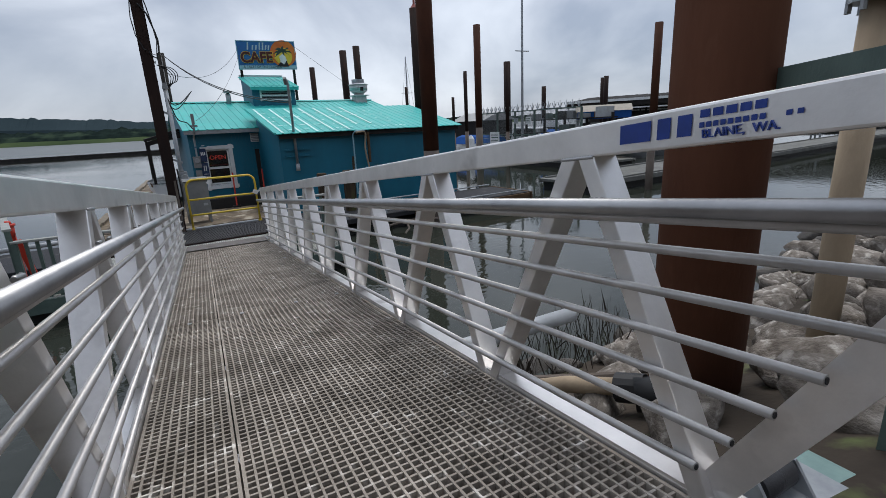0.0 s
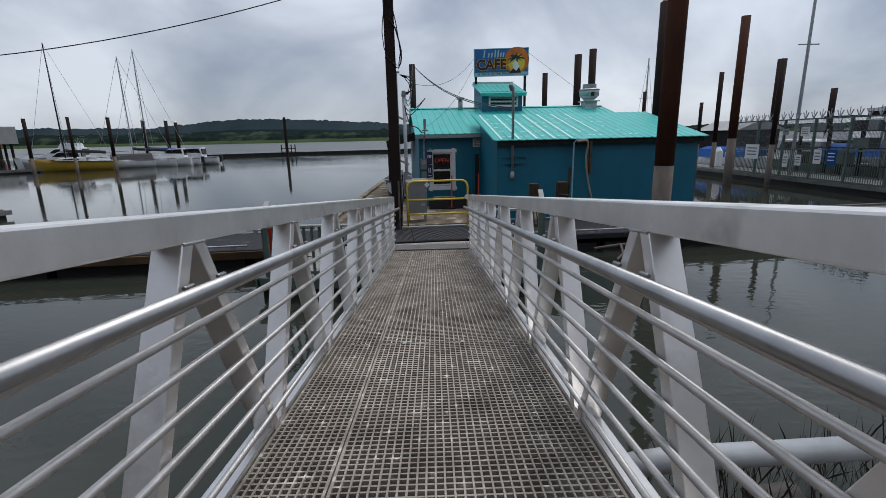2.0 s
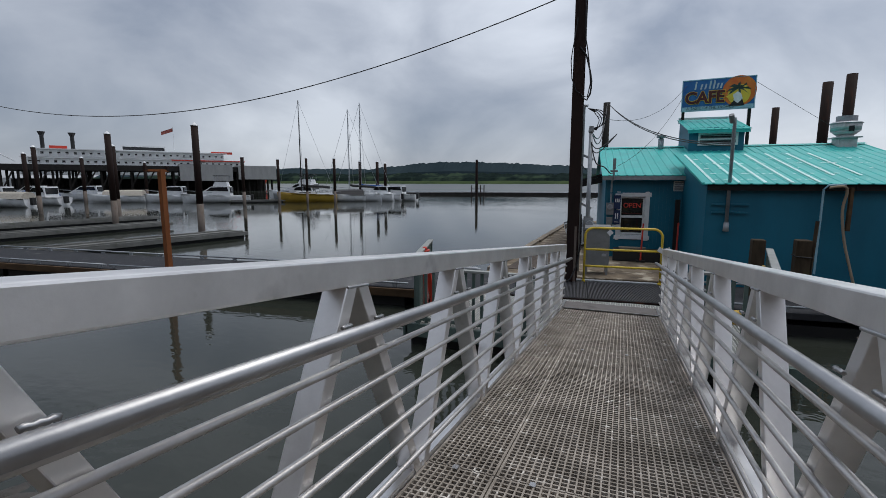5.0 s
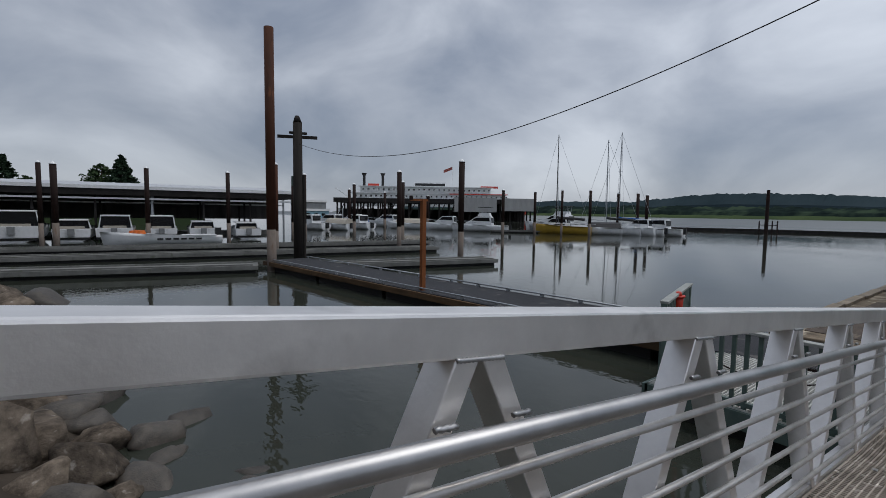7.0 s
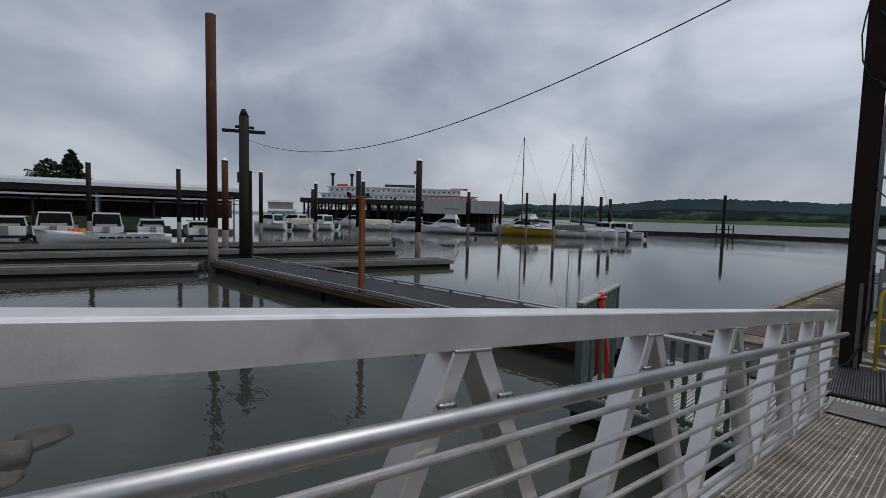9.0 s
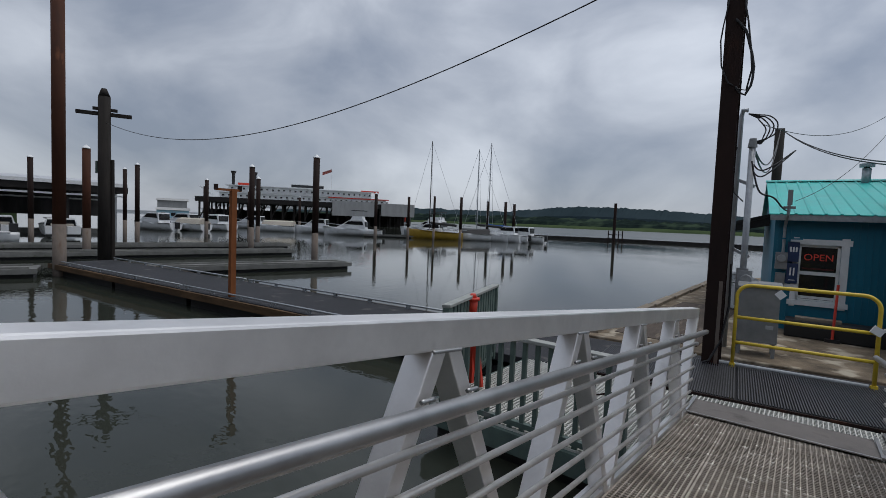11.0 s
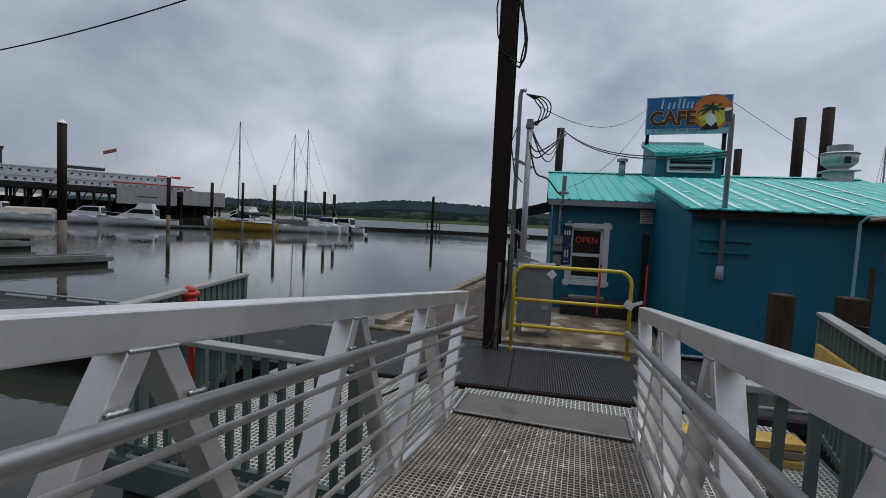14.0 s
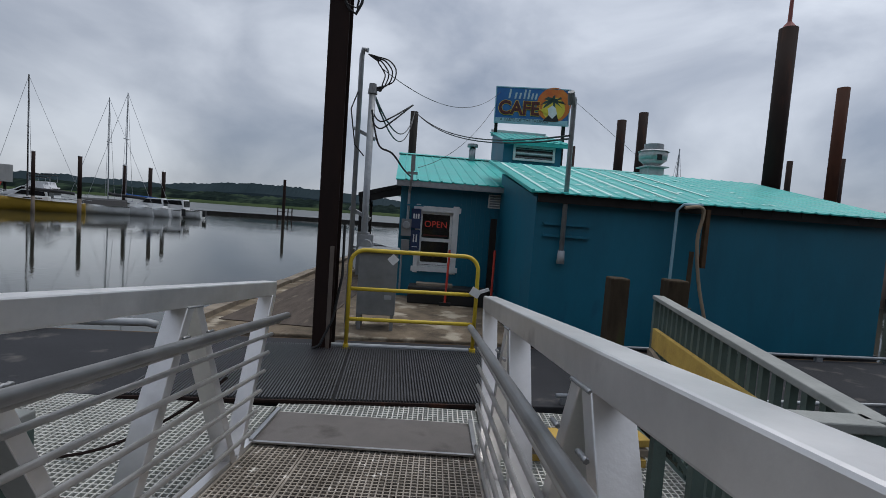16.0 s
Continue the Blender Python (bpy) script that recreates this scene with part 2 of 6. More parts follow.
EARTH = surf("muddy bank", (0.075, 0.06, 0.047), (0.04, 0.033, 0.026), 0.95, 0.0, 1.2, 0.5, 20, spots=(0.12, 0.14, 0.06), spot_at=0.64)
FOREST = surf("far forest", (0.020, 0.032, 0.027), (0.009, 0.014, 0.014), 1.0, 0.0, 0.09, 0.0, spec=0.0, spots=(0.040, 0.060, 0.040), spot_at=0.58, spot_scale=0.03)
# distance haze is put into this colour, paler and bluer than the forest
FOREST_FAR = surf("far hills tinted for haze", (0.040, 0.058, 0.066), (0.028, 0.043, 0.050), 1.0, 0.0, 0.01, 0.0, spec=0.0)
MARSH = surf("far meadow bank", (0.062, 0.086, 0.040), (0.034, 0.052, 0.028), 1.0, 0.0, 0.02, 0.0, spec=0.0)
LEAF = surf("dark conifer needles", (0.030, 0.055, 0.030), (0.014, 0.028, 0.017), 0.9, 0.0, 2, 0.3, 12)
LEAF_BROAD = surf("dull green leaves", (0.055, 0.085, 0.035), (0.028, 0.05, 0.022), 0.9, 0.0, 2, 0.3, 12)
BARK = surf("brown bark", (0.09, 0.065, 0.045), (0.05, 0.036, 0.026), 0.95, 0.0, 3, 0.5, 15)
MESHWIRE = surf("galvanised mesh", (0.20, 0.215, 0.215), (0.14, 0.15, 0.15), 0.5, 0.5, 8, 0.0)
SEAFOAM = surf("pale sea-green paint", (0.27, 0.40, 0.37), (0.18, 0.29, 0.27), 0.6, 0.0, 4, 0.15, 60, spots=(0.20, 0.17, 0.14), spot_at=0.66)
STUB = surf("mossy old timber", (0.085, 0.062, 0.040), (0.036, 0.028, 0.019), 0.9, 0.0, 5, 0.5, 30, spots=(0.07, 0.075, 0.03), spot_at=0.6, stretch=(1, 1, 0.2))
PLANK = surf("faded yellow plank", (0.62, 0.42, 0.11), (0.46, 0.30, 0.08), 0.75, 0.0, 5, 0.3, 50, spots=(0.20, 0.14, 0.08), spot_at=0.69, spot_scale=8)
CABLE = surf("black cable", (0.014, 0.014, 0.015), (0.01, 0.01, 0.011), 0.6, 0.0, 8, 0.0)


def glow(name, colour, strength):
    m = bpy.data.materials.new(name)
    m.use_nodes = True
    b = m.node_tree.nodes["Principled BSDF"]
    b.inputs["Base Color"].default_value = (*colour, 1)
    b.inputs["Emission Color"].default_value = (*colour, 1)
    b.inputs["Emission Strength"].default_value = strength
    return m


NEON = glow("red neon tube", (0.50, 0.04, 0.025), 0.10)


def water_material():
    m = bpy.data.materials.new("marina water")
    m.use_nodes = True
    n, l = m.node_tree.nodes, m.node_tree.links
    b = n["Principled BSDF"]
    b.inputs["Base Color"].default_value = (0.030, 0.034, 0.027, 1)
    b.inputs["Roughness"].default_value = 0.035
    b.inputs["IOR"].default_value = 1.33
    tc = n.new("ShaderNodeTexCoord")
    # small ripples in calm water, with slow patches of stronger ones
    mp = n.new("ShaderNodeMapping")
    mp.inputs["Scale"].default_value = (1.0, 1.6, 1.0)
    l.new(tc.outputs["Object"], mp.inputs["Vector"])
    n1 = n.new("ShaderNodeTexNoise")
    n1.inputs["Scale"].default_value, n1.inputs["Detail"].default_value = 3.6, 2
    l.new(mp.outputs[0], n1.inputs["Vector"])
    n2 = n.new("ShaderNodeTexNoise")
    n2.inputs["Scale"].default_value, n2.inputs["Detail"].default_value = 0.035, 4
    l.new(mp.outputs[0], n2.inputs["Vector"])
    mr = n.new("ShaderNodeMapRange")
    mr.inputs["From Min"].default_value, mr.inputs["From Max"].default_value = 0.42, 0.62
    mr.inputs["To Min"].default_value, mr.inputs["To Max"].default_value = 0.15, 0.50
    l.new(n2.outputs["Fac"], mr.inputs["Value"])
    bp = n.new("ShaderNodeBump")
    bp.inputs["Distance"].default_value = 0.010
    # the open river beyond the log boom is ruffled by wind
    sx = n.new("ShaderNodeSeparateXYZ")
    l.new(tc.outputs["Object"], sx.inputs[0])
    wind = n.new("ShaderNodeMapRange")
    wind.inputs["From Min"].default_value, wind.inputs["From Max"].default_value = 75, 125
    wind.inputs["To Min"].default_value, wind.inputs["To Max"].default_value = 0.0, 0.5
    l.new(sx.outputs["Y"], wind.inputs["Value"])
    ad = n.new("ShaderNodeMath")
    l.new(mr.outputs[0], ad.inputs[0])
    l.new(wind.outputs[0], ad.inputs[1])
    l.new(ad.outputs[0], bp.inputs["Strength"])
    ro = n.new("ShaderNodeMapRange")
    ro.inputs["From Max"].default_value = 0.5
    ro.inputs["To Min"].default_value, ro.inputs["To Max"].default_value = 0.018, 0.30
    l.new(wind.outputs[0], ro.inputs["Value"])
    l.new(ro.outputs[0], b.inputs["Roughness"])
    l.new(n1.outputs["Fac"], bp.inputs["Height"])
    l.new(bp.outputs[0], b.inputs["Normal"])
    return m


WATER = water_material()


# ---- builders ----
class Build:
    """Collects vertices and faces of one mesh."""

    def __init__(self):
        self.v, self.f = [], []

    def add(self, verts, faces):
        k = len(self.v)
        self.v += [tuple(p) for p in verts]
        self.f += [tuple(i + k for i in f) for f in faces]
        return self

    def box(self, c, s, m=None):
        x, y, z = (d / 2 for d in s)
        vs = [Vector(p) for p in ((-x, -y, -z), (x, -y, -z), (x, y, -z), (-x, y, -z), (-x, -y, z), (x, -y, z), (x, y, z), (-x, y, z))]
        if m is not None:
            vs = [m.to_3x3() @ p for p in vs]
        return self.add([p + Vector(c) for p in vs], ((0, 3, 2, 1), (4, 5, 6, 7), (0, 1, 5, 4), (1, 2, 6, 5), (2, 3, 7, 6), (3, 0, 4, 7)))

    def span(self, lo, hi):
        return self.box([(a + b) / 2 for a, b in zip(lo, hi)], [abs(b - a) for a, b in zip(lo, hi)])

    def bar(self, a, b, w, h, up=(0, 0, 1)):
        """A straight bar from a to b, w wide across and h high towards up."""
        a, b = Vector(a), Vector(b)
        d = (b - a).normalized()
        s = d.cross(Vector(up)).normalized()
        u = s.cross(d)
        vs = [p + s * (i * w / 2) + u * (j * h / 2) for p in (a, b) for i, j in ((-1, -1), (1, -1), (1, 1), (-1, 1))]
        return self.add(vs, ((3, 2, 1, 0), (4, 5, 6, 7), (0, 1, 5, 4), (1, 2, 6, 5), (2, 3, 7, 6), (3, 0, 4, 7)))

    def cyl(self, a, b, r0, r1=None, n=10, ends=True):
        r1 = r0 if r1 is None else r1
        a, b = Vector(a), Vector(b)
        d = (b - a).normalized()
        s = d.orthogonal().normalized()
        u = d.cross(s)
        vs = [p + (s * math.cos(2 * math.pi * i / n) + u * math.sin(2 * math.pi * i / n)) * r for p, r in ((a, r0), (b, r1)) for i in range(n)]
        fs = [(i, (i + 1) % n, n + (i + 1) % n, n + i) for i in range(n)]
        if ends:
            fs += [tuple(range(n - 1, -1, -1)), tuple(range(n, 2 * n))]
        return self.add(vs, fs)

    def tube(self, pts, r, n=8):
        pts = [Vector(p) for p in pts]
        vs, fs, s = [], [], None
        for k, p in enumerate(pts):
            d = (pts[min(k + 1, len(pts) - 1)] - pts[max(k - 1, 0)]).normalized()
            s = d.orthogonal().normalized() if s is None else (s - d * s.dot(d)).normalized()
            u = d.cross(s)
            vs += [p + (s * math.cos(2 * math.pi * i / n) + u * math.sin(2 * math.pi * i / n)) * r for i in range(n)]
        for k in range(len(pts) - 1):
            fs += [(k * n + i, k * n + (i + 1) % n, (k + 1) * n + (i + 1) % n, (k + 1) * n + i) for i in range(n)]
        fs += [tuple(range(n - 1, -1, -1)), tuple(range((len(pts) - 1) * n, len(pts) * n))]
        return self.add(vs, fs)

    def prism(self, poly, axis, lo, hi):
        """A flat outline (two coordinates) pushed along an axis 0, 1 or 2 from lo to hi."""
        def p3(q, h):
            q = list(q)
            q.insert(axis, h)
            return q
        k = len(poly)
        vs = [p3(q, lo) for q in poly] + [p3(q, hi) for q in poly]
        return self.add(vs, [tuple(range(k))[::-1], tuple(range(k, 2 * k))] + [(i, (i + 1) % k, k + (i + 1) % k, k + i) for i in range(k)])


def mesh_of(name, b, mat, smooth=False):
    me = bpy.data.meshes.new(name)
    me.from_pydata(b.v, [], b.f)
    bm = bmesh.new()
    bm.from_mesh(me)
    bmesh.ops.recalc_face_normals(bm, faces=bm.faces)
    bm.to_mesh(me)
    bm.free()
    me.materials.append(mat)
    if smooth:
        for p in me.polygons:
            p.use_smooth = len(p.vertices) == 4
    return me


def part(name, b, mat, parent=None, label="", smooth=False, bevel=0.0):
    """Links a mesh as one object under a thing or a part. b: a Build or a ready mesh."""
    me = b if isinstance(b, bpy.types.Mesh) else mesh_of(name, b, mat, smooth)
    ob = new(name, me)
    ob.parent = parent
    if label:
        tagged(ob, label)
    if bevel:
        bv = ob.modifiers.new("bevel", "BEVEL")
        bv.width, bv.segments, bv.limit_method = bevel, 2, "ANGLE"
    return ob


def thing(name, m, label, category, group="", kind=""):
    ob = new(name)
    ob.matrix_basis = m if isinstance(m, Matrix) else pose(*m)
    ob.empty_display_size = 0.2
    return tagged(ob, label, category, group, kind)


def text_mesh(words, size, depth=0.003, bold=0.0):
    cu = bpy.data.curves.new("lettering", "FONT")
    cu.body, cu.size, cu.extrude, cu.align_x, cu.align_y = words, size, depth, "CENTER", "CENTER"
    cu.offset = bold
    tmp = bpy.data.objects.new("lettering", cu)
    me = bpy.data.meshes.new_from_object(tmp)
    bpy.data.objects.remove(tmp)
    bpy.data.curves.remove(cu)
    return me


def letters(words, size, mat, parent, m, name="lettering", bold=0.0):
    me = text_mesh(words, size)
    me.materials.clear()
    me.materials.append(mat)
    ob = new(name, me)
    ob.parent = parent
    ob.matrix_basis = m
    return ob


def sag(a, b, drop, n=24):
    a, b = Vector(a), Vector(b)
    return [a.lerp(b, i / n) - Vector((0, 0, drop * 4 * (i / n) * (1 - i / n))) for i in range(n + 1)]


def smooth_path(pts, n=5):
    """A rounded path through points, by a Catmull-Rom curve."""
    p = [Vector(q) for q in pts]
    p = [p[0] * 2 - p[1]] + p + [p[-1] * 2 - p[-2]]
    out = []
    for i in range(1, len(p) - 2):
        for k in range(n):
            t = k / n
            out.append(0.5 * (2 * p[i] + (p[i + 1] - p[i - 1]) * t + (2 * p[i - 1] - 5 * p[i] + 4 * p[i + 1] - p[i + 2]) * t * t + (3 * p[i] - p[i - 1] - 3 * p[i + 1] + p[i + 2]) * t ** 3))
    return out + [p[-2]]


def hull_build(L, B, H, draft=0.25, flare=0.75, sheer=0.25, stern=0.8):
    """A lofted hull with its bow towards +x, keel at z = -draft, with a deck."""
    b, n, m = Build(), 12, 5
    rings = []
    for i in range(n + 1):
        t = i / n
        x = -L / 2 + L * t
        w = B / 2 * (stern + (1 - stern) * min(1, t * 2.2)) * (1 - max(0, (t - 0.55) / 0.45) ** 2.1)
        w = max(w, 0.02)
        top = H + sheer * (t ** 2)
        ring = []
        for k in range(m + 1):
            q = k / m
            ring.append((x + 0.12 * L * q * max(0, t - 0.75), w * (flare * min(1, q * 2.2) ** 0.6 + (1 - flare) * q), -draft + (top + draft) * q))
        rings.append(ring)
    vs = []
    for ring in rings:
        vs += ring + [(x, -y, z) for x, y, z in reversed(ring)]
    k = 2 * (m + 1)
    fs = [(i * k + j, i * k + j + 1, (i + 1) * k + j + 1, (i + 1) * k + j) for i in range(n) for j in range(k - 1)]
    fs += [tuple(range(k)), tuple(range(n * k, n * k + k))]
    fs += [(i * k + m, i * k + m + 1, (i + 1) * k + m + 1, (i + 1) * k + m) for i in range(n)]
    return b.add(vs, fs)


# ---- water, bank and distance ----
def build_water():
    b = Build().add([(-2500, -60, 0), (2500, -60, 0), (2500, 2600, 0), (-2500, 2600, 0)], [(0, 1, 2, 3)])
    tagged(part("water", b, WATER), "calm grey-green marina water with faint ripples", "water", kind="structure")


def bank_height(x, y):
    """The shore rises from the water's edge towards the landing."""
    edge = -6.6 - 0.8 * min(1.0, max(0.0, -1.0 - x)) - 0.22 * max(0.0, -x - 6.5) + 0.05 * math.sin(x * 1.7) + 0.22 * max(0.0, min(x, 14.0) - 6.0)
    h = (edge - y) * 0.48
    # made-up hill behind the landing, out of view, added to block low skylight
    unseen_hill = min(22.0, max(0.0, -14.0 - y)) * (0.55 + 0.1 * min(1.0, max(0.0, (x + 45.0) / 25.0)))
    return max(-1.2, min(h, 1.45)) + unseen_hill + 0.10 * noise.noise((x * 0.7, y * 0.7, 3.0))


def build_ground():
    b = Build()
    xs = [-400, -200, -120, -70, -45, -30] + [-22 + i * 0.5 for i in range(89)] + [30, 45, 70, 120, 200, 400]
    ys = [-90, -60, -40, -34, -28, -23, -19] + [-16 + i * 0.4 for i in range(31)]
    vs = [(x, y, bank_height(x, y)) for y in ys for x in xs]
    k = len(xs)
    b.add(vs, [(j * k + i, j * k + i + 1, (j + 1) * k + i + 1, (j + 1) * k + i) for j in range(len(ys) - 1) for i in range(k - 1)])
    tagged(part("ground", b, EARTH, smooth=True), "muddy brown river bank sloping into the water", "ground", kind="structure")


def build_far_shore():
    def ridge(name, pts, mat, label, deep, rough, step, seed):
        b, vs = Build(), []
        (x0, _), (x1, _) = pts[0], pts[-1]
        n = int((x1 - x0) / step)
        for i in range(n + 1):
            x = x0 + (x1 - x0) * i / n
            h = float(np.interp(x, [p[0] for p in pts], [p[1] for p in pts]))
            y = deep + 0.12 * abs(x + 100)
            j = rough * (noise.noise((x * 0.02, seed, 0)) * 1.2 + noise.noise((x * 0.11, seed, 4)) * 0.8 + noise.noise((x * 0.37, seed, 7)) * 0.45)
            vs += [(x, y - 40, 0.0), (x, y - 30, max(0.3, h * 0.55)), (x, y, max(0.5, h + j)), (x, y + 60, max(0.4, h * 0.8))]
        b.add(vs, [(4 * i + k, 4 * i + 4 + k, 4 * i + 5 + k, 4 * i + 1 + k) for i in range(n) for k in range(3)])
        tagged(part(name, b, mat), label, "shore", kind="structure")
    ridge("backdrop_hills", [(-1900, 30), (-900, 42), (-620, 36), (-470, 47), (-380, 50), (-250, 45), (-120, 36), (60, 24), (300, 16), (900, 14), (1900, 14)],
          FOREST_FAR, "wooded hills beyond the river, haze put into their colour", 1000, 4.0, 5, 1)
    ridge("backdrop_forest", [(-1900, 14), (-640, 20), (-400, 19), (-200, 17), (0, 15), (200, 12), (1900, 12)],
          FOREST, "dark green belt of trees on the far shore", 760, 3.4, 2.5, 5)
    ridge("backdrop_meadow", [(-1900, 3.4), (-500, 4.4), (0, 4.6), (1900, 4.0)], MARSH, "low green meadow along the far shore", 690, 1.0, 5, 9)


build_water()
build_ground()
build_far_shore()

# ---- gangway ----
SLOPE, GZ = 0.1163, 0.434
TOP_END = -9.55
APEX_Y, BAY = 0.27, 1.148


def G(x, y, h):
    return (x, y, h - SLOPE * y)


def build_gangway():
    g = thing("gangway", (0, 0, GZ), "aluminium truss gangway with tan grating sloping to the floats", "gangway")
    # deck: grating panels of bars, two side by side
    for x0, x1 in ((-0.757, -0.395), (-0.387, 0.757)):
        y = TOP_END + 0.02
        for length in (3.55, 2.99, 2.99):
            b = Build()
            n = round((x1 - x0) / 0.0381)
            for i in range(n + 1):
                x = x0 + 0.006 + (x1 - x0 - 0.012) * i / n
                b.bar(G(x, y, -0.021), G(x, y + length, -0.021), 0.0085 if 0 < i < n else 0.013, 0.042)
            n = round(length / 0.0381)
            for i in range(n + 1):
                yy = y + 0.005 + (length - 0.01) * i / n
                b.bar(G(x0, yy, -0.0225), G(x1, yy, -0.0225), 0.0085, 0.040)
            part("grating_panel", b, GRATE, g, "worn tan moulded grating with square holes")
            y += length + 0.012
    for yy in (-5.98, -2.98):
        for xx in (-0.6, -0.2, 0.25, 0.62):
            part("grating_clip", Build().box(G(xx, yy, 0.003), (0.03, 0.035, 0.006)), ALUM_BRIGHT, g)
    for i in range(9):
        y = TOP_END + 0.15 + i * 1.12
        part("cross_beam", Build().bar(G(-0.8, y, -0.10), G(0.8, y, -0.10), 0.06, 0.12), ALUM, g)
    for s in (-1, 1):
        part("bottom_chord", Build().bar(G(s * 0.815, TOP_END - 0.05, -0.05), G(s * 0.815, 0.02, -0.05), 0.10, 0.13), ALUM, g, bevel=0.006)
        part("kerb_plate", Build().bar(G(s * 0.772, TOP_END, 0.008), G(s * 0.772, -0.03, 0.008), 0.012, 0.032), ALUM, g)
        part("top_chord", Build().bar(G(s * 0.812, -10.48, 1.058), G(s * 0.812, 0.285, 1.058), 0.102, 0.102), ALUM, g, "grey aluminium box-section top chord", bevel=0.008)
        # truss legs
        y0, p = APEX_Y, BAY
        legs = []
        for i in range(0, 9):
            a = y0 - i * p
            legs.append((a - 0.036, a - p / 2 + 0.04))
            if i > 0:
                legs.append((a + 0.036, a + p / 2 - 0.03))
        for yt, yb in legs:
            w = 0.034
            b = Build().prism([(yt - w, 1.012 - SLOPE * (yt - w)), (yt + w, 1.012 - SLOPE * (yt + w)), (yb + w, -0.02 - SLOPE * (yb + w)), (yb - w, -0.02 - SLOPE * (yb - w))],
                              0, s * 0.759, s * 0.861)
            part("truss_leg", b, ALUM, g, bevel=0.004)
        for i in range(1, 9):
            a = y0 - i * p
            part("weld_bead", Build().tube([G(s * 0.759, a - 0.072 + 0.006 * j, 1.006 + 0.002 * (j % 2)) for j in range(25)], 0.006, 6), ALUM_BRIGHT, g, smooth=True)
        # end brace towards the abutment
        b = Build()
        b.prism([(-9.39, 0.02 + SLOPE * 9.39), (-9.49, 0.0 + SLOPE * 9.49), (-10.08, 1.01 + SLOPE * 10.08), (-9.95, 1.01 + SLOPE * 9.95)], 0, s * 0.79, s * 0.835)
        part("end_brace", b, ALUM, g)
        # handrail and rails on the inside
        part("handrail", Build().tube([G(s * 0.685, -10.43, 0.86), G(s * 0.685, -5, 0.86), G(s * 0.685, 0.32, 0.86)], 0.0245, 14), ALUM_BRIGHT, g, "bright round aluminium handrail", smooth=True)
        part("handrail_backing", Build().tube([G(s * 0.712, -10.38, 0.826), G(s * 0.712, 0.24, 0.826)], 0.0145, 12), RAIL, g, smooth=True)
        for k, h in enumerate((0.12, 0.243, 0.366, 0.489, 0.612, 0.735)):
            rail = part("rail", Build().tube([G(s * 0.742, -9.43 - (0.085 * k), h), G(s * 0.742, -0.19 + 0.483 * h, h)], 0.0135, 10), RAIL, g, smooth=True)
            # black disc painted on the closed tube end for its shaded hollow
            part("bore_shade", Build().cyl(G(s * 0.742, -9.432 - (0.085 * k), h), G(s * 0.742, -9.42 - (0.085 * k), h), 0.0085, n=10), BLACK, rail)
        for i in range(1, 9):
            a = y0 - i * p
            for d in (-0.115, 0.115):
                part("weld_lump", Build().tube([G(s * 0.738, a + d - 0.03 + 0.01 * j, 0.872 + 0.003 * (j % 2)) for j in range(7)], 0.0075, 6), ALUM_BRIGHT, g, smooth=True)
    # end hinge plate on the landing
    b = Build()
    b.prism([(-0.05, 0.012 - SLOPE * -0.05), (0.50, -0.005), (0.50, 0.003), (-0.05, 0.02 - SLOPE * -0.05)], 0, -0.76, 0.74)
    part("toe_plate", b, PLATE, g, "worn grey metal toe plate")
    part("toe_plate_edge", Build().bar((-0.76, -0.055, 0.03), (0.74, -0.055, 0.03), 0.02, 0.012), ALUM_BRIGHT, g)
    for x in (-0.775, 0.755):
        part("toe_plate_strap", Build().bar((x, -0.05, 0.036), (x, 0.52, 0.02), 0.03, 0.02), ALUM_BRIGHT, g)
    # painted maker's mark on the inner face of the chord: plain shapes, bars and the town
    mark = lambda y, h: G(0.7585, y, h)
    def patch(y0, h0, y1, h1, slant=0.0, t=0.002):
        bb = Build()
        bb.add([mark(y0, h0), mark(y1, h0), mark(y1 - slant, h1), mark(y0 - slant, h1)], [(0, 1, 2, 3)])
        return bb
    for y1, y0 in ((-9.09, -9.195), (-9.215, -9.255), (-9.275, -9.315)):
        part("blue_mark", patch(y0, 1.034, y1, 1.088), BLUE_PAINT, g)
    for h0, half, y1, wide, gap in ((1.084, 0.0095, -9.512, 0.025, 0.007), (1.057, 0.0065, -9.490, 0.013, 0.0045), (1.057, 0.0055, -9.576, 0.012, 0.009)):
        y = -9.335 if y1 > -9.55 else -9.528
        while y - wide > y1 - 0.004:
            part("blue_bar", patch(y - wide, h0 - half, y, h0 + half), BLUE_PAINT, g)
            y -= wide + gap
    letters("BLAINE,  WA.", 0.030, BLUE_PAINT, g,
            Matrix.Translation(mark(-9.432, 1.034)) @ Matrix(((0, 0, -1), (-1, 0, 0), (0, 1, 0))).to_4x4() @ pose(0, 0, 0, 0, 0, 6.6), "lettering")
    return g


build_gangway()


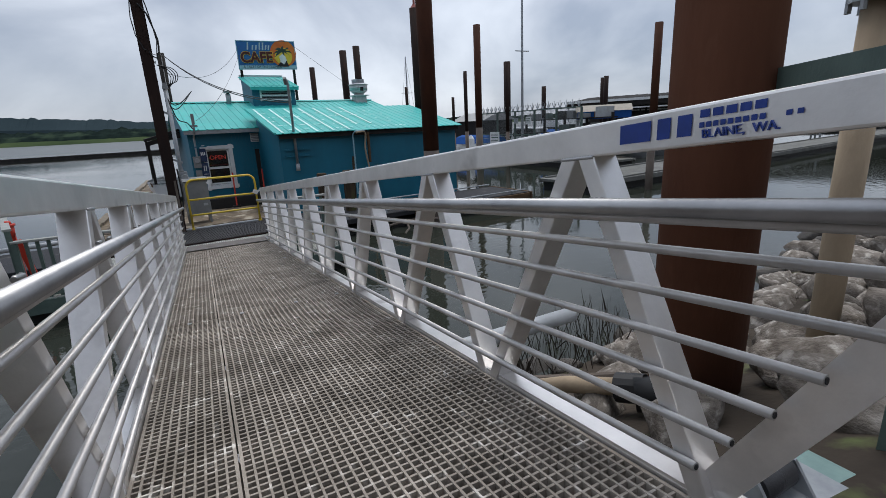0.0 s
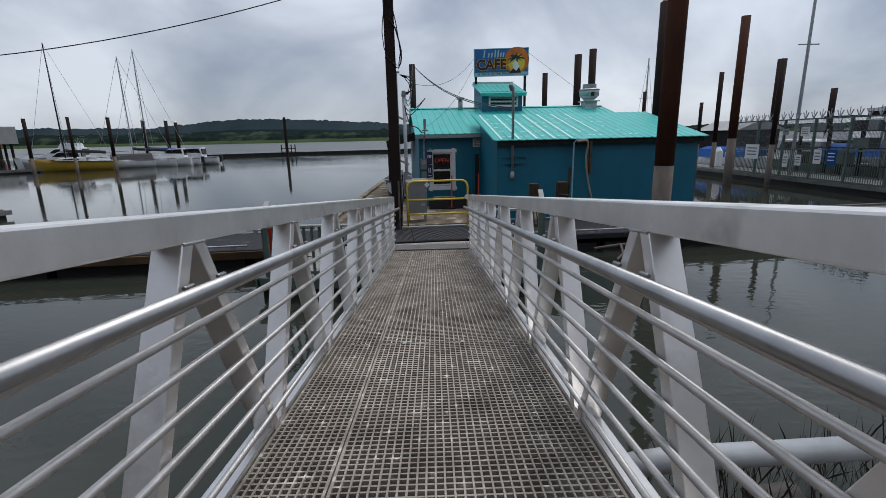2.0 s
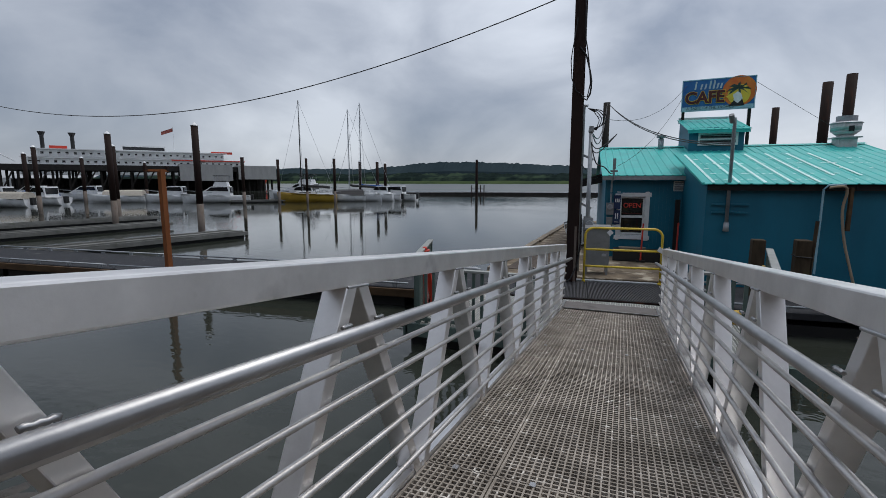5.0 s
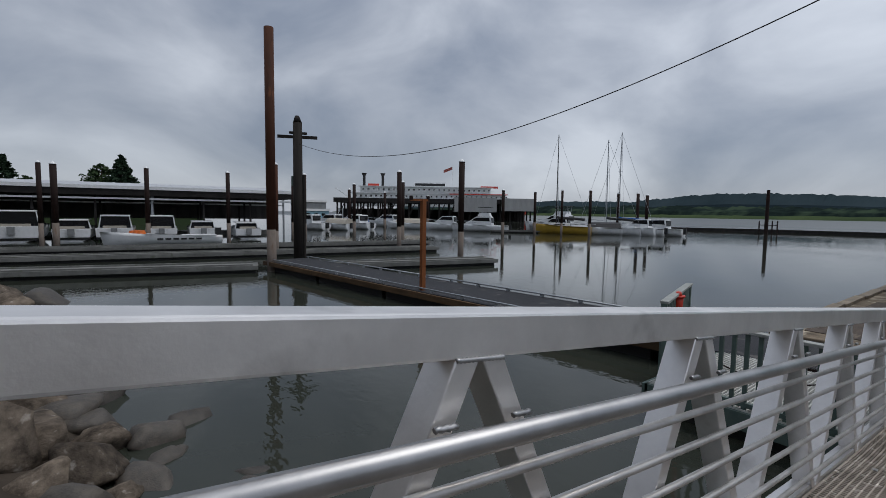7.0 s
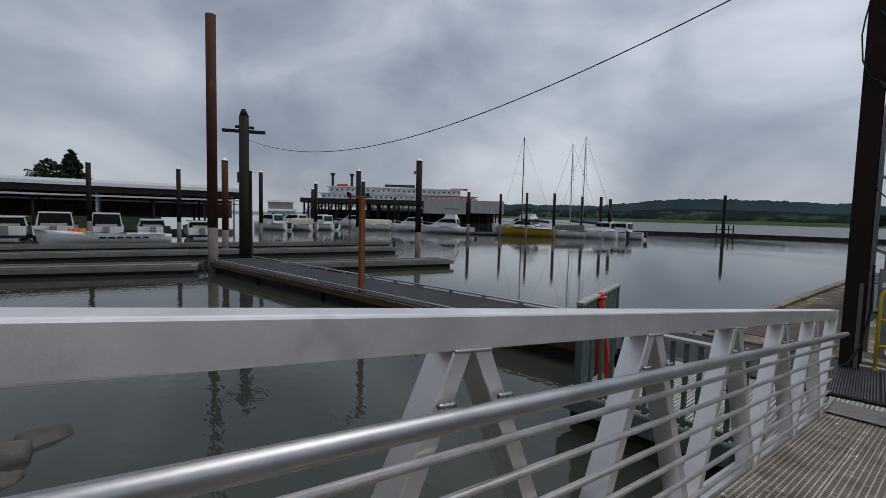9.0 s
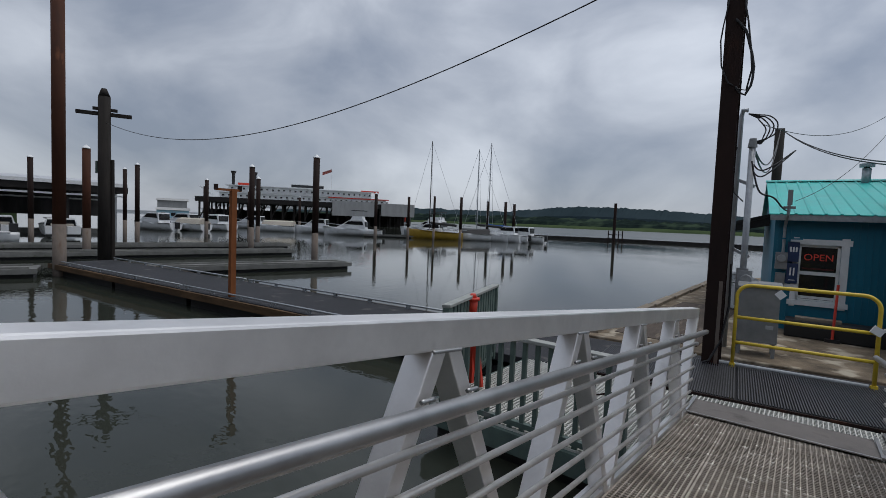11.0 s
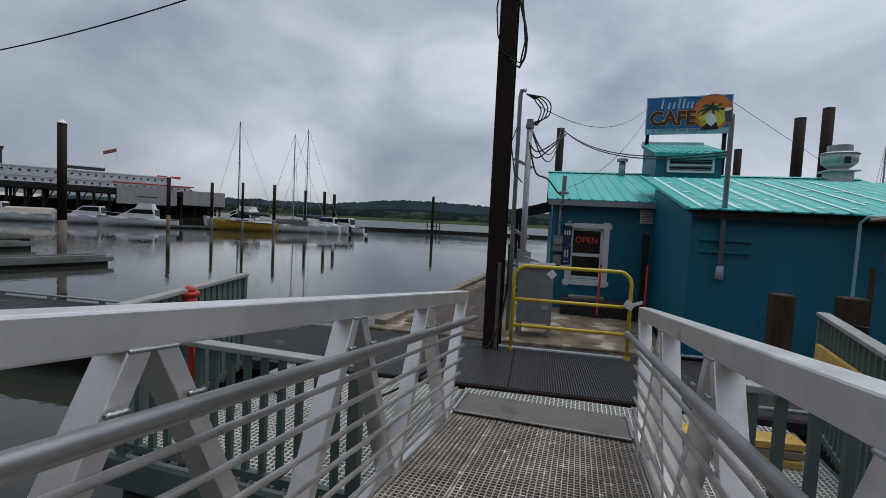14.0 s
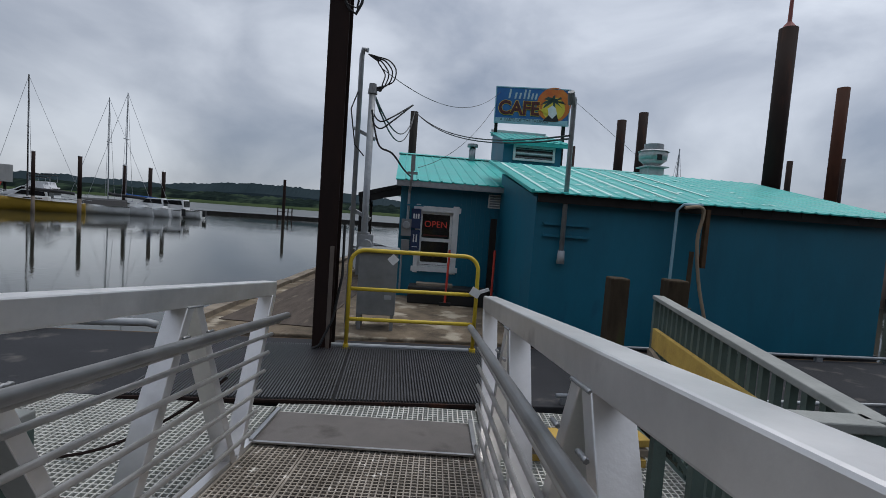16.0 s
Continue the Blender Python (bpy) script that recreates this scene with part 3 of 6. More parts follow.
def build_abutment():
    a = thing("abutment", (0, -9.70, 0), "concrete landing that carries the gangway on the bank", "landing", kind="structure")
    part("slab", Build().span((-1.6, -6.0, -0.3), (1.9, 0.02, 1.30)), CONCRETE, a)
    part("approach_plate", Build().span((-0.76, -4.0, 1.30), (0.76, 0.10, 1.545)), PLATE, a)
    for s in (-1, 1):
        part("bearing_plate", Build().box((s * 0.82, 0.17, 1.315), (0.10, 0.30, 0.03)), GALV, a)
    for x0, x1 in ((-1.42, -0.88), (0.88, 1.42)):
        part("seat_beam", Build().span((x0, -0.10, 1.12), (x1, 0.34, 1.425)), SEAFOAM, a, bevel=0.012)
        part("seat_plate", Build().span((x0 + 0.02, -0.04, 1.425), (x1 - 0.12, 0.28, 1.44)), GALV, a)
    r = thing("roller", (1.06, -9.46, 1.44), "black rubber bearing roller in a steel bracket", "roller")
    part("wheel", Build().cyl((-0.08, 0, 0.055), (0.08, 0, 0.055), 0.055, n=16), RUBBER, r, smooth=True)
    for x in (-0.1, 0.1):
        part("bracket", Build().prism([(-0.10, 0), (0.10, 0), (0.03, 0.10), (-0.03, 0.10)], 0, x - 0.006, x + 0.006), GALV, r)
    gr = thing("green_rail_post", (1.70, -9.57, 1.25), "dark green painted steel beam and post beside the landing", "railing")
    part("post", Build().box((0, 0, 0.72), (0.09, 0.09, 1.44)), GREEN, gr)
    part("beam", Build().bar((-0.05, -0.08, 1.50), (0.50, 0.80, 1.48), 0.1, 0.12), GREEN, gr)


build_abutment()

# ---- floats and landing ----
WF = pose(0, 0.86, 0, 0, 0, 5.4)


def build_walkway():
    w = thing("walkway_float", WF, "dark decked main walkway float with timber fascia", "dock", kind="structure")
    part("decking", Build().span((-20.3, 0, 0.30), (8.9, 1.95, 0.42)), DECK_DARK, w, bevel=0.01)
    for x in range(-20, 9, 4):
        part("float_box", Build().span((x + 0.1, 0.12, -0.35), (x + 3.9 if x < 8 else 8.8, 1.8, 0.18)), BLACK, w)
    for y in (-0.05, 2.0):
        for k in range(7):
            x0 = -20.3 + k * 4.17
            if y < 0 and -4 < x0 < 1:
                continue
            part("fascia_board", Build().span((x0, y - 0.035, 0.24), (x0 + 4.15, y + 0.035, 0.40)), TIMBER_BROWN, w)
    for y in (0.07, 1.88):
        for x0, x1 in ((-20.2, -12.2), (-12.1, -4.0), (1.6, 8.8)):
            b = Build().tube([(x0, y, 0.50), (x1, y, 0.50)], 0.022, 8)
            part("bull_rail", b, GALV, w, smooth=True)
            for k in range(int((x1 - x0) / 1.1) + 1):
                part("rail_chock", Build().box((x0 + 0.1 + k * 1.1, y, 0.45), (0.10, 0.05, 0.06)), GALV, w)
    part("end_fascia", Build().span((8.9, -0.08, 0.12), (8.98, 2.05, 0.43)), TIMBER_BROWN, w)
    m = thing("rubber_mat", WF @ pose(0, 0, 0.42), "black ribbed rubber mats at the foot of the gangway", "mat")
    for x0, x1 in ((-2.15, -0.42), (-0.40, 1.32)):
        b = Build().span((x0, -0.06, 0), (x1, 1.62, 0.008))
        # base coloured blacker than the ribs, as shade in the grooves
        base = part("ribbed_mat", b, BLACK, m)
        rib = mesh_of("rib", Build().box((0, 0.78, 0.022), (0.0135, 1.66, 0.032)), RUBBER)
        for i in range(int((x1 - x0) / 0.027)):
            o = part("rib", rib, RUBBER, base)
            o.location.x = x0 + 0.016 + i * 0.027
    part("mat_edge", Build().bar((-2.2, -0.075, 0.012), (1.35, -0.075, 0.012), 0.02, 0.03), RUST_DARK, m)


build_walkway()


def grating(x0, x1, y0, y1, z, pitch, w, depth, clip=None):
    b = Build()
    nx, ny = round((x1 - x0) / pitch), round((y1 - y0) / pitch)
    for i in range(nx + 1):
        x = x0 + (x1 - x0) * i / nx
        b.box((x, (y0 + y1) / 2, z - depth / 2), (w, y1 - y0, depth))
    for i in range(ny + 1):
        y = y0 + (y1 - y0) * i / ny
        b.box(((x0 + x1) / 2, y, z - depth / 2 - 0.001), (x1 - x0, w, depth))
    return b


def picket_rail(name, a, b, base, top, label, pitch=0.125, wide=0.042):
    """A railing of upright pickets from a to b (plan), with a cap and a foot rail."""
    a, b = Vector((*a, 0)), Vector((*b, 0))
    d = b - a
    ang = math.degrees(math.atan2(d.y, d.x))
    t = thing(name, pose(a.x, a.y, base, 0, 0, ang), label, "railing", "railings of the landing")
    n, L = max(2, round(d.length / pitch)), d.length
    part("cap_rail", Build().span((-0.03, -0.05, top - base - 0.035), (L + 0.03, 0.05, top - base)), GREEN_CAP, t, bevel=0.006)
    part("foot_rail", Build().span((0, -0.025, 0.05), (L, 0.025, 0.10)), GREEN, t)
    pk = mesh_of("picket", Build().box((0, 0, (top - base - 0.035) / 2), (wide, 0.032, top - base - 0.035)), GREEN)
    post = mesh_of("post", Build().box((0, 0, (top - base - 0.035) / 2), (0.07, 0.07, top - base - 0.035)), GREEN)
    for i in range(n + 1):
        o = part("post" if i in (0, n) else "picket", post if i in (0, n) else pk, GREEN, t)
        o.matrix_basis = pose(L * i / n, 0, 0)
    return t


def build_landing():
    l = thing("landing_float", (0, -0.4, 0), "green-framed landing float with open grey grating", "landing")
    part("grating", grating(-2.95, -0.83, -1.22, 1.02, 0.42, 0.042, 0.009, 0.042), GRATE_GREY, l, "open grey grating")
    part("grating", grating(-0.83, 0.83, 0.05, 1.20, 0.42, 0.042, 0.009, 0.042), GRATE_GREY, l)
    part("grating", grating(0.83, 2.15, -1.2, 1.25, 0.42, 0.042, 0.009, 0.042), GRATE_GREY, l)
    for c, s in (((-1.9, -1.24, 0.30), (2.15, 0.07, 0.2)), ((1.5, -1.24, 0.30), (1.35, 0.07, 0.2)), ((-2.98, -0.1, 0.30), (0.07, 2.35, 0.2)), ((2.18, 0.0, 0.30), (0.07, 2.5, 0.2)),
                 ((-1.9, -0.1, 0.28), (2.15, 0.06, 0.16)), ((1.5, -0.1, 0.28), (1.35, 0.06, 0.16)), ((-0.84, 0, 0.28), (0.06, 2.4, 0.16)), ((0.84, 0, 0.28), (0.06, 2.4, 0.16))):
        part("frame_beam", Build().box(c, s), GREEN, l)
    for x0, x1 in ((-3.0, -1.0), (1.0, 2.2)):
        part("float_tub", Build().span((x0, -1.05, -0.4), (x1, 0.95, 0.16)), BLACK, l, bevel=0.04)
    picket_rail("landing_railing", (-2.78, -1.60), (-0.98, -1.60), 0.40, 1.30, "dull green picket railing along the landing's shore side")
    picket_rail("landing_railing", (-2.82, -1.58), (-3.36, 0.28), 0.40, 1.48, "dull green picket railing along the landing's outer side", 0.115, 0.075)
    picket_rail("landing_railing", (1.02, -1.66), (1.83, -1.66), 0.40, 1.50, "dull green picket railing along the landing's shore side")
    picket_rail("landing_railing", (1.88, -1.64), (2.43, 1.03), 0.40, 1.50, "dull green picket railing with a yellow plank leaned on it")
    r = thing("life_ring_post", (-3.0, -0.83, 0.42), "red post topped by a red cap on the landing", "post")
    part("board", Build().box((0, 0, 0.42), (0.10, 0.05, 0.84)), RED, r)
    part("board", Build().box((0.14, -0.08, 0.40), (0.085, 0.035, 0.78), pose(0, 0, 0, 0, -9, 0)), RED, r)
    part("head", Build().cyl((0, 0, 0.84), (0, 0, 1.0), 0.055, 0.065, 12).cyl((0, 0, 1.0), (0, 0, 1.03), 0.085, 0.085, 12).cyl((0, 0, 1.03), (0, 0, 1.08), 0.05, 0.03, 12), RED, r, smooth=True)
    y = thing("yellow_plank", (2.2, 0.0, 0.42), "chipped yellow painted plank leaning on the railing", "plank")
    part("plank", Build().bar((0.11, 0.80, 0.745), (-0.22, -1.02, 0.785), 0.04, 0.17), PLANK, y, bevel=0.006)
    y = thing("bare_plank", (2.2, 0.0, 0.42), "splintered bare plank leaning under a yellow one", "plank")
    part("plank", Build().bar((0.05, 0.74, 0.62), (-0.09, -0.05, 0.55), 0.035, 0.10), TIMBER, y)
    s = thing("plank_stack", (1.5, 0.1, 0.42), "stack of yellow and bare planks on the landing", "plank stack")
    for k, (z, m) in enumerate(((0.03, YELLOW), (0.09, TIMBER), (0.15, YELLOW))):
        part("plank", Build().box((0.02 * k, 0, z), (0.9, 0.2, 0.05), pose(0, 0, 0, 0, 0, 4 * k)), PLANK if m is YELLOW else m, s)
    c = thing("safety_chain", (-1.0, -0.6, 0.42), "rusty chain hanging from the gangway to the landing", "chain")
    part("links", Build().tube(sag((0.22, 0.15, 0.62), (-1.6, 0.35, 0.04), 0.28, 16), 0.010, 6), RUST_DARK, c)


build_landing()


def build_cafe_float():
    f = thing("cafe_float", (0, 0, 0), "weathered concrete float under the cafe", "dock", kind="structure")
    b = Build().prism([(-2.98, 2.75), (1.55, 3.15), (1.6, 19.5), (-2.6, 19.5)], 2, -0.3, 0.42)
    part("deck", b, CONCRETE, f, bevel=0.02)
    part("deck", Build().prism([(1.62, 4.05), (8.0, 4.6), (7.6, 16.0), (1.65, 16.0)], 2, -0.3, 0.26), BLACK, f, "dark float hull")
    for y in range(3, 19, 2):
        part("edge_timber", Build().span((-3.03 + 0.02 * y, y, 0.30), (-2.83 + 0.02 * y, y + 1.96, 0.50)), TIMBER, f)
    part("slab_patch", Build().prism([(-2.6, 3.4), (-1.2, 3.3), (-1.1, 8.5), (-2.4, 8.6)], 2, 0.42, 0.432), PATH_BROWN, f, "dark worn timber path strip")
    part("white_pipe", Build().tube([(-4.4, 2.55, 0.48), (-3.2, 2.75, 0.48), (-3.1, 2.8, 0.44)], 0.05, 10), PVC, f, smooth=True)


build_cafe_float()


# ---- cafe ----
def corrugated(x0, x1, n, low, high, mat_thick=0.02, rib=0.018):
    """A ribbed sheet roof between an eave line and a ridge line (each: y, z), running along x."""
    b = Build()
    (ya, za), (yb, zb) = low, high
    prof = []
    for i in range(n):
        x = x0 + (x1 - x0) * i / n
        w = (x1 - x0) / n
        prof += [(x, 0), (x + w * 0.72, 0), (x + w * 0.80, rib), (x + w * 0.92, rib)]
    prof.append((x1, 0))
    k = len(prof)
    vs = [(x, ya, za + h) for x, h in prof] + [(x, yb, zb + h) for x, h in prof]
    vs += [(x, ya, za + h - mat_thick) for x, h in prof] + [(x, yb, zb + h - mat_thick) for x, h in prof]
    fs = [(i, i + 1, k + i + 1, k + i) for i in range(k - 1)] + [(2 * k + i, 3 * k + i, 3 * k + i + 1, 2 * k + i + 1) for i in range(k - 1)]
    fs += [(i, 2 * k + i, 2 * k + i + 1, i + 1) for i in range(k - 1)] + [(k + i, k + i + 1, 3 * k + i + 1, 3 * k + i) for i in range(k - 1)]
    fs += [(0, k, 3 * k, 2 * k), (k - 1, 3 * k - 1, 4 * k - 1, 2 * k - 1)]
    return b.add(vs, fs)


def wall_with_hole(b, x0, x1, z0, z1, hole, y0, y1):
    hx0, hx1, hz0, hz1 = hole
    b.span((x0, y0, z0), (hx0, y1, z1)).span((hx1, y0, z0), (x1, y1, z1))
    b.span((hx0, y0, z0), (hx1, y1, hz0)).span((hx0, y0, hz1), (hx1, y1, z1))
    return b


CF = pose(-0.40, 6.42, 0.42, 0, 0, 4.5)


def build_cafe():
    c = thing("cafe", CF, "dark teal floating cafe with a turquoise metal roof", "building")
    D, E, R, RY = 7.6, 2.36, 3.34, 3.85
    b = wall_with_hole(Build(), 0, 7.7, -0.1, E, (0.42, 1.09, 0.63, 1.76), 0, 0.12)
    part("front_wall", b, TEAL_WALL, c)
    part("back_wall", Build().span((0, D - 0.12, -0.1), (7.7, D, E)), TEAL_WALL, c)
    for x in (0.001, 7.58):
        part("gable_wall", Build().prism([(0.12, -0.1), (D - 0.12, -0.1), (D - 0.12, E), (RY, R - 0.05), (0.12, E)], 0, x, x + 0.12), TEAL_WALL, c)
    part("floor_slab", Build().span((0.1, 0.1, -0.1), (7.6, D - 0.1, 0.02)), SHED_DARK, c)
    for i in range(10):
        part("batten", Build().span((0.06 + i * 0.22 if i < 2 else 1.25 + (i - 2) * 0.1, -0.012, 0.0), (0.085 + i * 0.22 if i < 2 else 1.262 + (i - 2) * 0.1, 0, E)), TEAL_WALL, c)
    part("roof", corrugated(-0.12, 7.85, 34, (-0.28, E + 0.0), (RY, R + 0.04)), TEAL_ROOF, c, "ribbed turquoise metal roof")
    part("roof", corrugated(-0.12, 7.85, 34, (D + 0.25, E + 0.0), (RY, R + 0.04)), TEAL_ROOF, c)
    part("ridge_cap", Build().prism([(RY - 0.16, R + 0.035), (RY, R + 0.085), (RY + 0.16, R + 0.035), (RY, R + 0.06)], 0, -0.14, 7.87), TEAL_ROOF, c)
    part("fascia", Build().span((-0.10, -0.27, E - 0.13), (7.8, -0.235, E - 0.01)), GALV, c, "pale eave trim")
    part("soffit", Build().span((-0.08, -0.23, E - 0.10), (7.8, 0, E - 0.08)), TEAL_WALL, c)
    # sash window with a lit sign behind the glass
    w = part("window", Build().span((0.42, 0.03, 0.63), (1.09, 0.05, 0.66)), WHITE, c, "white-framed sash window")
    fr = Build()
    for lo, hi in (((0.33, -0.03, 0.50), (0.42, 0.01, 1.90)), ((1.09, -0.03, 0.50), (1.21, 0.01, 1.90)), ((0.28, -0.035, 1.76), (1.25, 0.012, 1.87)), ((0.29, -0.045, 0.53), (1.25, 0.012, 0.63))):
        fr.span(lo, hi)
    part("casing", fr, WHITE, w)
    sh = Build()
    for lo, hi in (((0.42, 0.03, 0.63), (0.47, 0.08, 1.76)), ((1.04, 0.03, 0.63), (1.09, 0.08, 1.76)), ((0.42, 0.03, 1.15), (1.09, 0.085, 1.22)), ((0.42, 0.03, 1.71), (1.09, 0.08, 1.76)), ((0.42, 0.03, 0.67), (1.09, 0.08, 0.72))):
        sh.span(lo, hi)
    part("sash", sh, WHITE, w)
    part("pane", Build().span((0.47, 0.055, 1.22), (1.04, 0.062, 1.71)), DARK_GLASS, w)
    part("pane", Build().span((0.47, 0.055, 0.72), (1.04, 0.062, 1.15)), DARK_GLASS, w)
    letters("OPEN", 0.185, NEON, w, Matrix.Translation((0.755, 0.05, 1.50)) @ pose(0, 0, 0, 90, 0, 0), "open_sign")
    part("window_shade_trim", Build().span((0.50, 0.048, 1.26), (1.01, 0.053, 1.29)), SIGN_RED, w)
    v = part("wall_vent", Build().span((1.80, -0.03, 1.92), (2.10, 0.01, 2.20)), WHITE, c, "small white louvred vent")
    for k in range(5):
        part("slat", Build().box((1.95, -0.035, 1.96 + k * 0.05), (0.25, 0.012, 0.03), pose(0, 0, 0, 35, 0, 0)), GALV, v)
    # navy sign boards beside the window
    for z0, z1 in ((1.40, 1.80), (0.96, 1.37)):
        bd = part("sign_board", Build().span((0.24, -0.085, z0), (0.43, -0.055, z1)), NAVY, c, "navy board with plain white bars")
        if z0 > 1:
            for x in (0.275, 0.322, 0.369):
                part("white_bar", Build().span((x, -0.091, 1.60), (x + 0.030, -0.085, 1.70)), WHITE, bd)
        else:
            for x in (0.295, 0.350):
                part("white_bar", Build().span((x, -0.091, 1.12), (x + 0.026, -0.085, 1.28)), WHITE, bd)
            part("white_bar", Build().span((0.28, -0.091, 1.02), (0.39, -0.085, 1.035)), WHITE, bd)
    part("white_strip", Build().span((0.22, -0.07, 0.88), (0.43, -0.05, 0.945)), WHITE, c)
    part("black_hose", Build().tube([(0.6, -0.25, 0.12), (1.0, -0.3, 0.22), (1.5, -0.25, 0.20), (2.0, -0.3, 0.24)], 0.025, 8), BLACK, c)
    # roof vent pipe
    vp = part("roof_vent", Build().cyl((1.9, 3.6, R - 0.1), (1.9, 3.6, R + 0.33), 0.09, n=14), GALV, c, smooth=True)
    part("vent_cap", Build().cyl((1.9, 3.6, R + 0.36), (1.9, 3.6, R + 0.44), 0.15, 0.15, 16), GALV, vp)
    part("vent_neck", Build().cyl((1.9, 3.6, R + 0.30), (1.9, 3.6, R + 0.37), 0.06, 0.06, 10), BLACK, vp)
    # dormer with louvre below the sign
    dx0, dx1 = 2.68, 4.30
    d = part("dormer", Build().span((dx0, 3.1, 2.95), (dx1, 4.9, 3.95)), TEAL_WALL, c, "teal dormer box with a small turquoise roof")
    part("dormer_roof", corrugated(dx0 - 0.10, dx1 + 0.12, 9, (2.85, 3.87), (4.9, 4.42)), TEAL_ROOF, d)
    part("dormer_eave", Build().span((dx0 - 0.08, 2.86, 3.76), (dx1 + 0.1, 2.90, 3.86)), TEAL_ROOF, d)
    part("dormer_gable", Build().prism([(3.1, 3.90), (4.9, 3.90), (4.9, 4.36)], 0, dx0, dx0 + 0.06), TEAL_WALL, d)
    part("dormer_gable", Build().prism([(3.1, 3.90), (4.9, 3.90), (4.9, 4.36)], 0, dx1 - 0.06, dx1), TEAL_WALL, d)
    part("white_flashing", Build().span((dx0 - 0.05, 4.9, 4.30), (dx1 + 0.06, 4.94, 4.50)), WHITE, d)
    lv = part("louvre", Build().span((dx0 + 0.33, 3.07, 3.42), (dx1 - 0.25, 3.12, 3.74)), BLACK, d)
    for k in range(4):
        part("slat", Build().box(((dx0 + dx1) / 2 + 0.04, 3.06, 3.46 + k * 0.075), (dx1 - dx0 - 0.62, 0.03, 0.012), pose(0, 0, 0, 40, 0, 0)), GALV, lv)
    part("louvre_trim", Build().span((dx0 + 0.27, 3.03, 3.72), (dx1 - 0.19, 3.09, 3.78)).span((dx0 + 0.27, 3.03, 3.37), (dx1 - 0.19, 3.09, 3.43)).span((dx0 + 0.27, 3.03, 3.43), (dx0 + 0.33, 3.09, 3.72)).span((dx1 - 0.25, 3.03, 3.43), (dx1 - 0.19, 3.09, 3.72)).span((dx0 + 0.33, 3.035, 3.55), (dx1 - 0.25, 3.08, 3.59)), WHITE, lv)
    # kitchen fan on the roof
    fx, fy = 7.22, 3.6
    f = part("roof_fan", Build().cyl((fx, fy, R + 0.30), (fx, fy, R + 0.42), 0.24, 0.38, 24).cyl((fx, fy, R + 0.42), (fx, fy, R + 0.66), 0.38, 0.40, 24), FAN_WHITE, c, "pale galvanised kitchen exhaust fan", smooth=True)
    part("fan_curb", Build().span((fx - 0.24, fy - 0.24, R - 0.25), (fx + 0.24, fy + 0.24, R + 0.22)), FAN_WHITE, f)
    part("fan_skirt", Build().span((fx - 0.33, fy - 0.33, R + 0.20), (fx + 0.33, fy + 0.33, R + 0.235)).cyl((fx, fy, R + 0.23), (fx, fy, R + 0.31), 0.22, 0.22, 18), FAN_WHITE, f)
    part("fan_lid", Build().cyl((fx, fy, R + 0.66), (fx, fy, R + 0.70), 0.43, 0.36, 24).cyl((fx, fy, R + 0.70), (fx, fy, R + 0.88), 0.27, 0.27, 20), GALV, f)
    part("fan_emblem", Build().box((fx - 0.02, fy - 0.40, R + 0.47), (0.14, 0.02, 0.16)), BLACK, f)
    return c


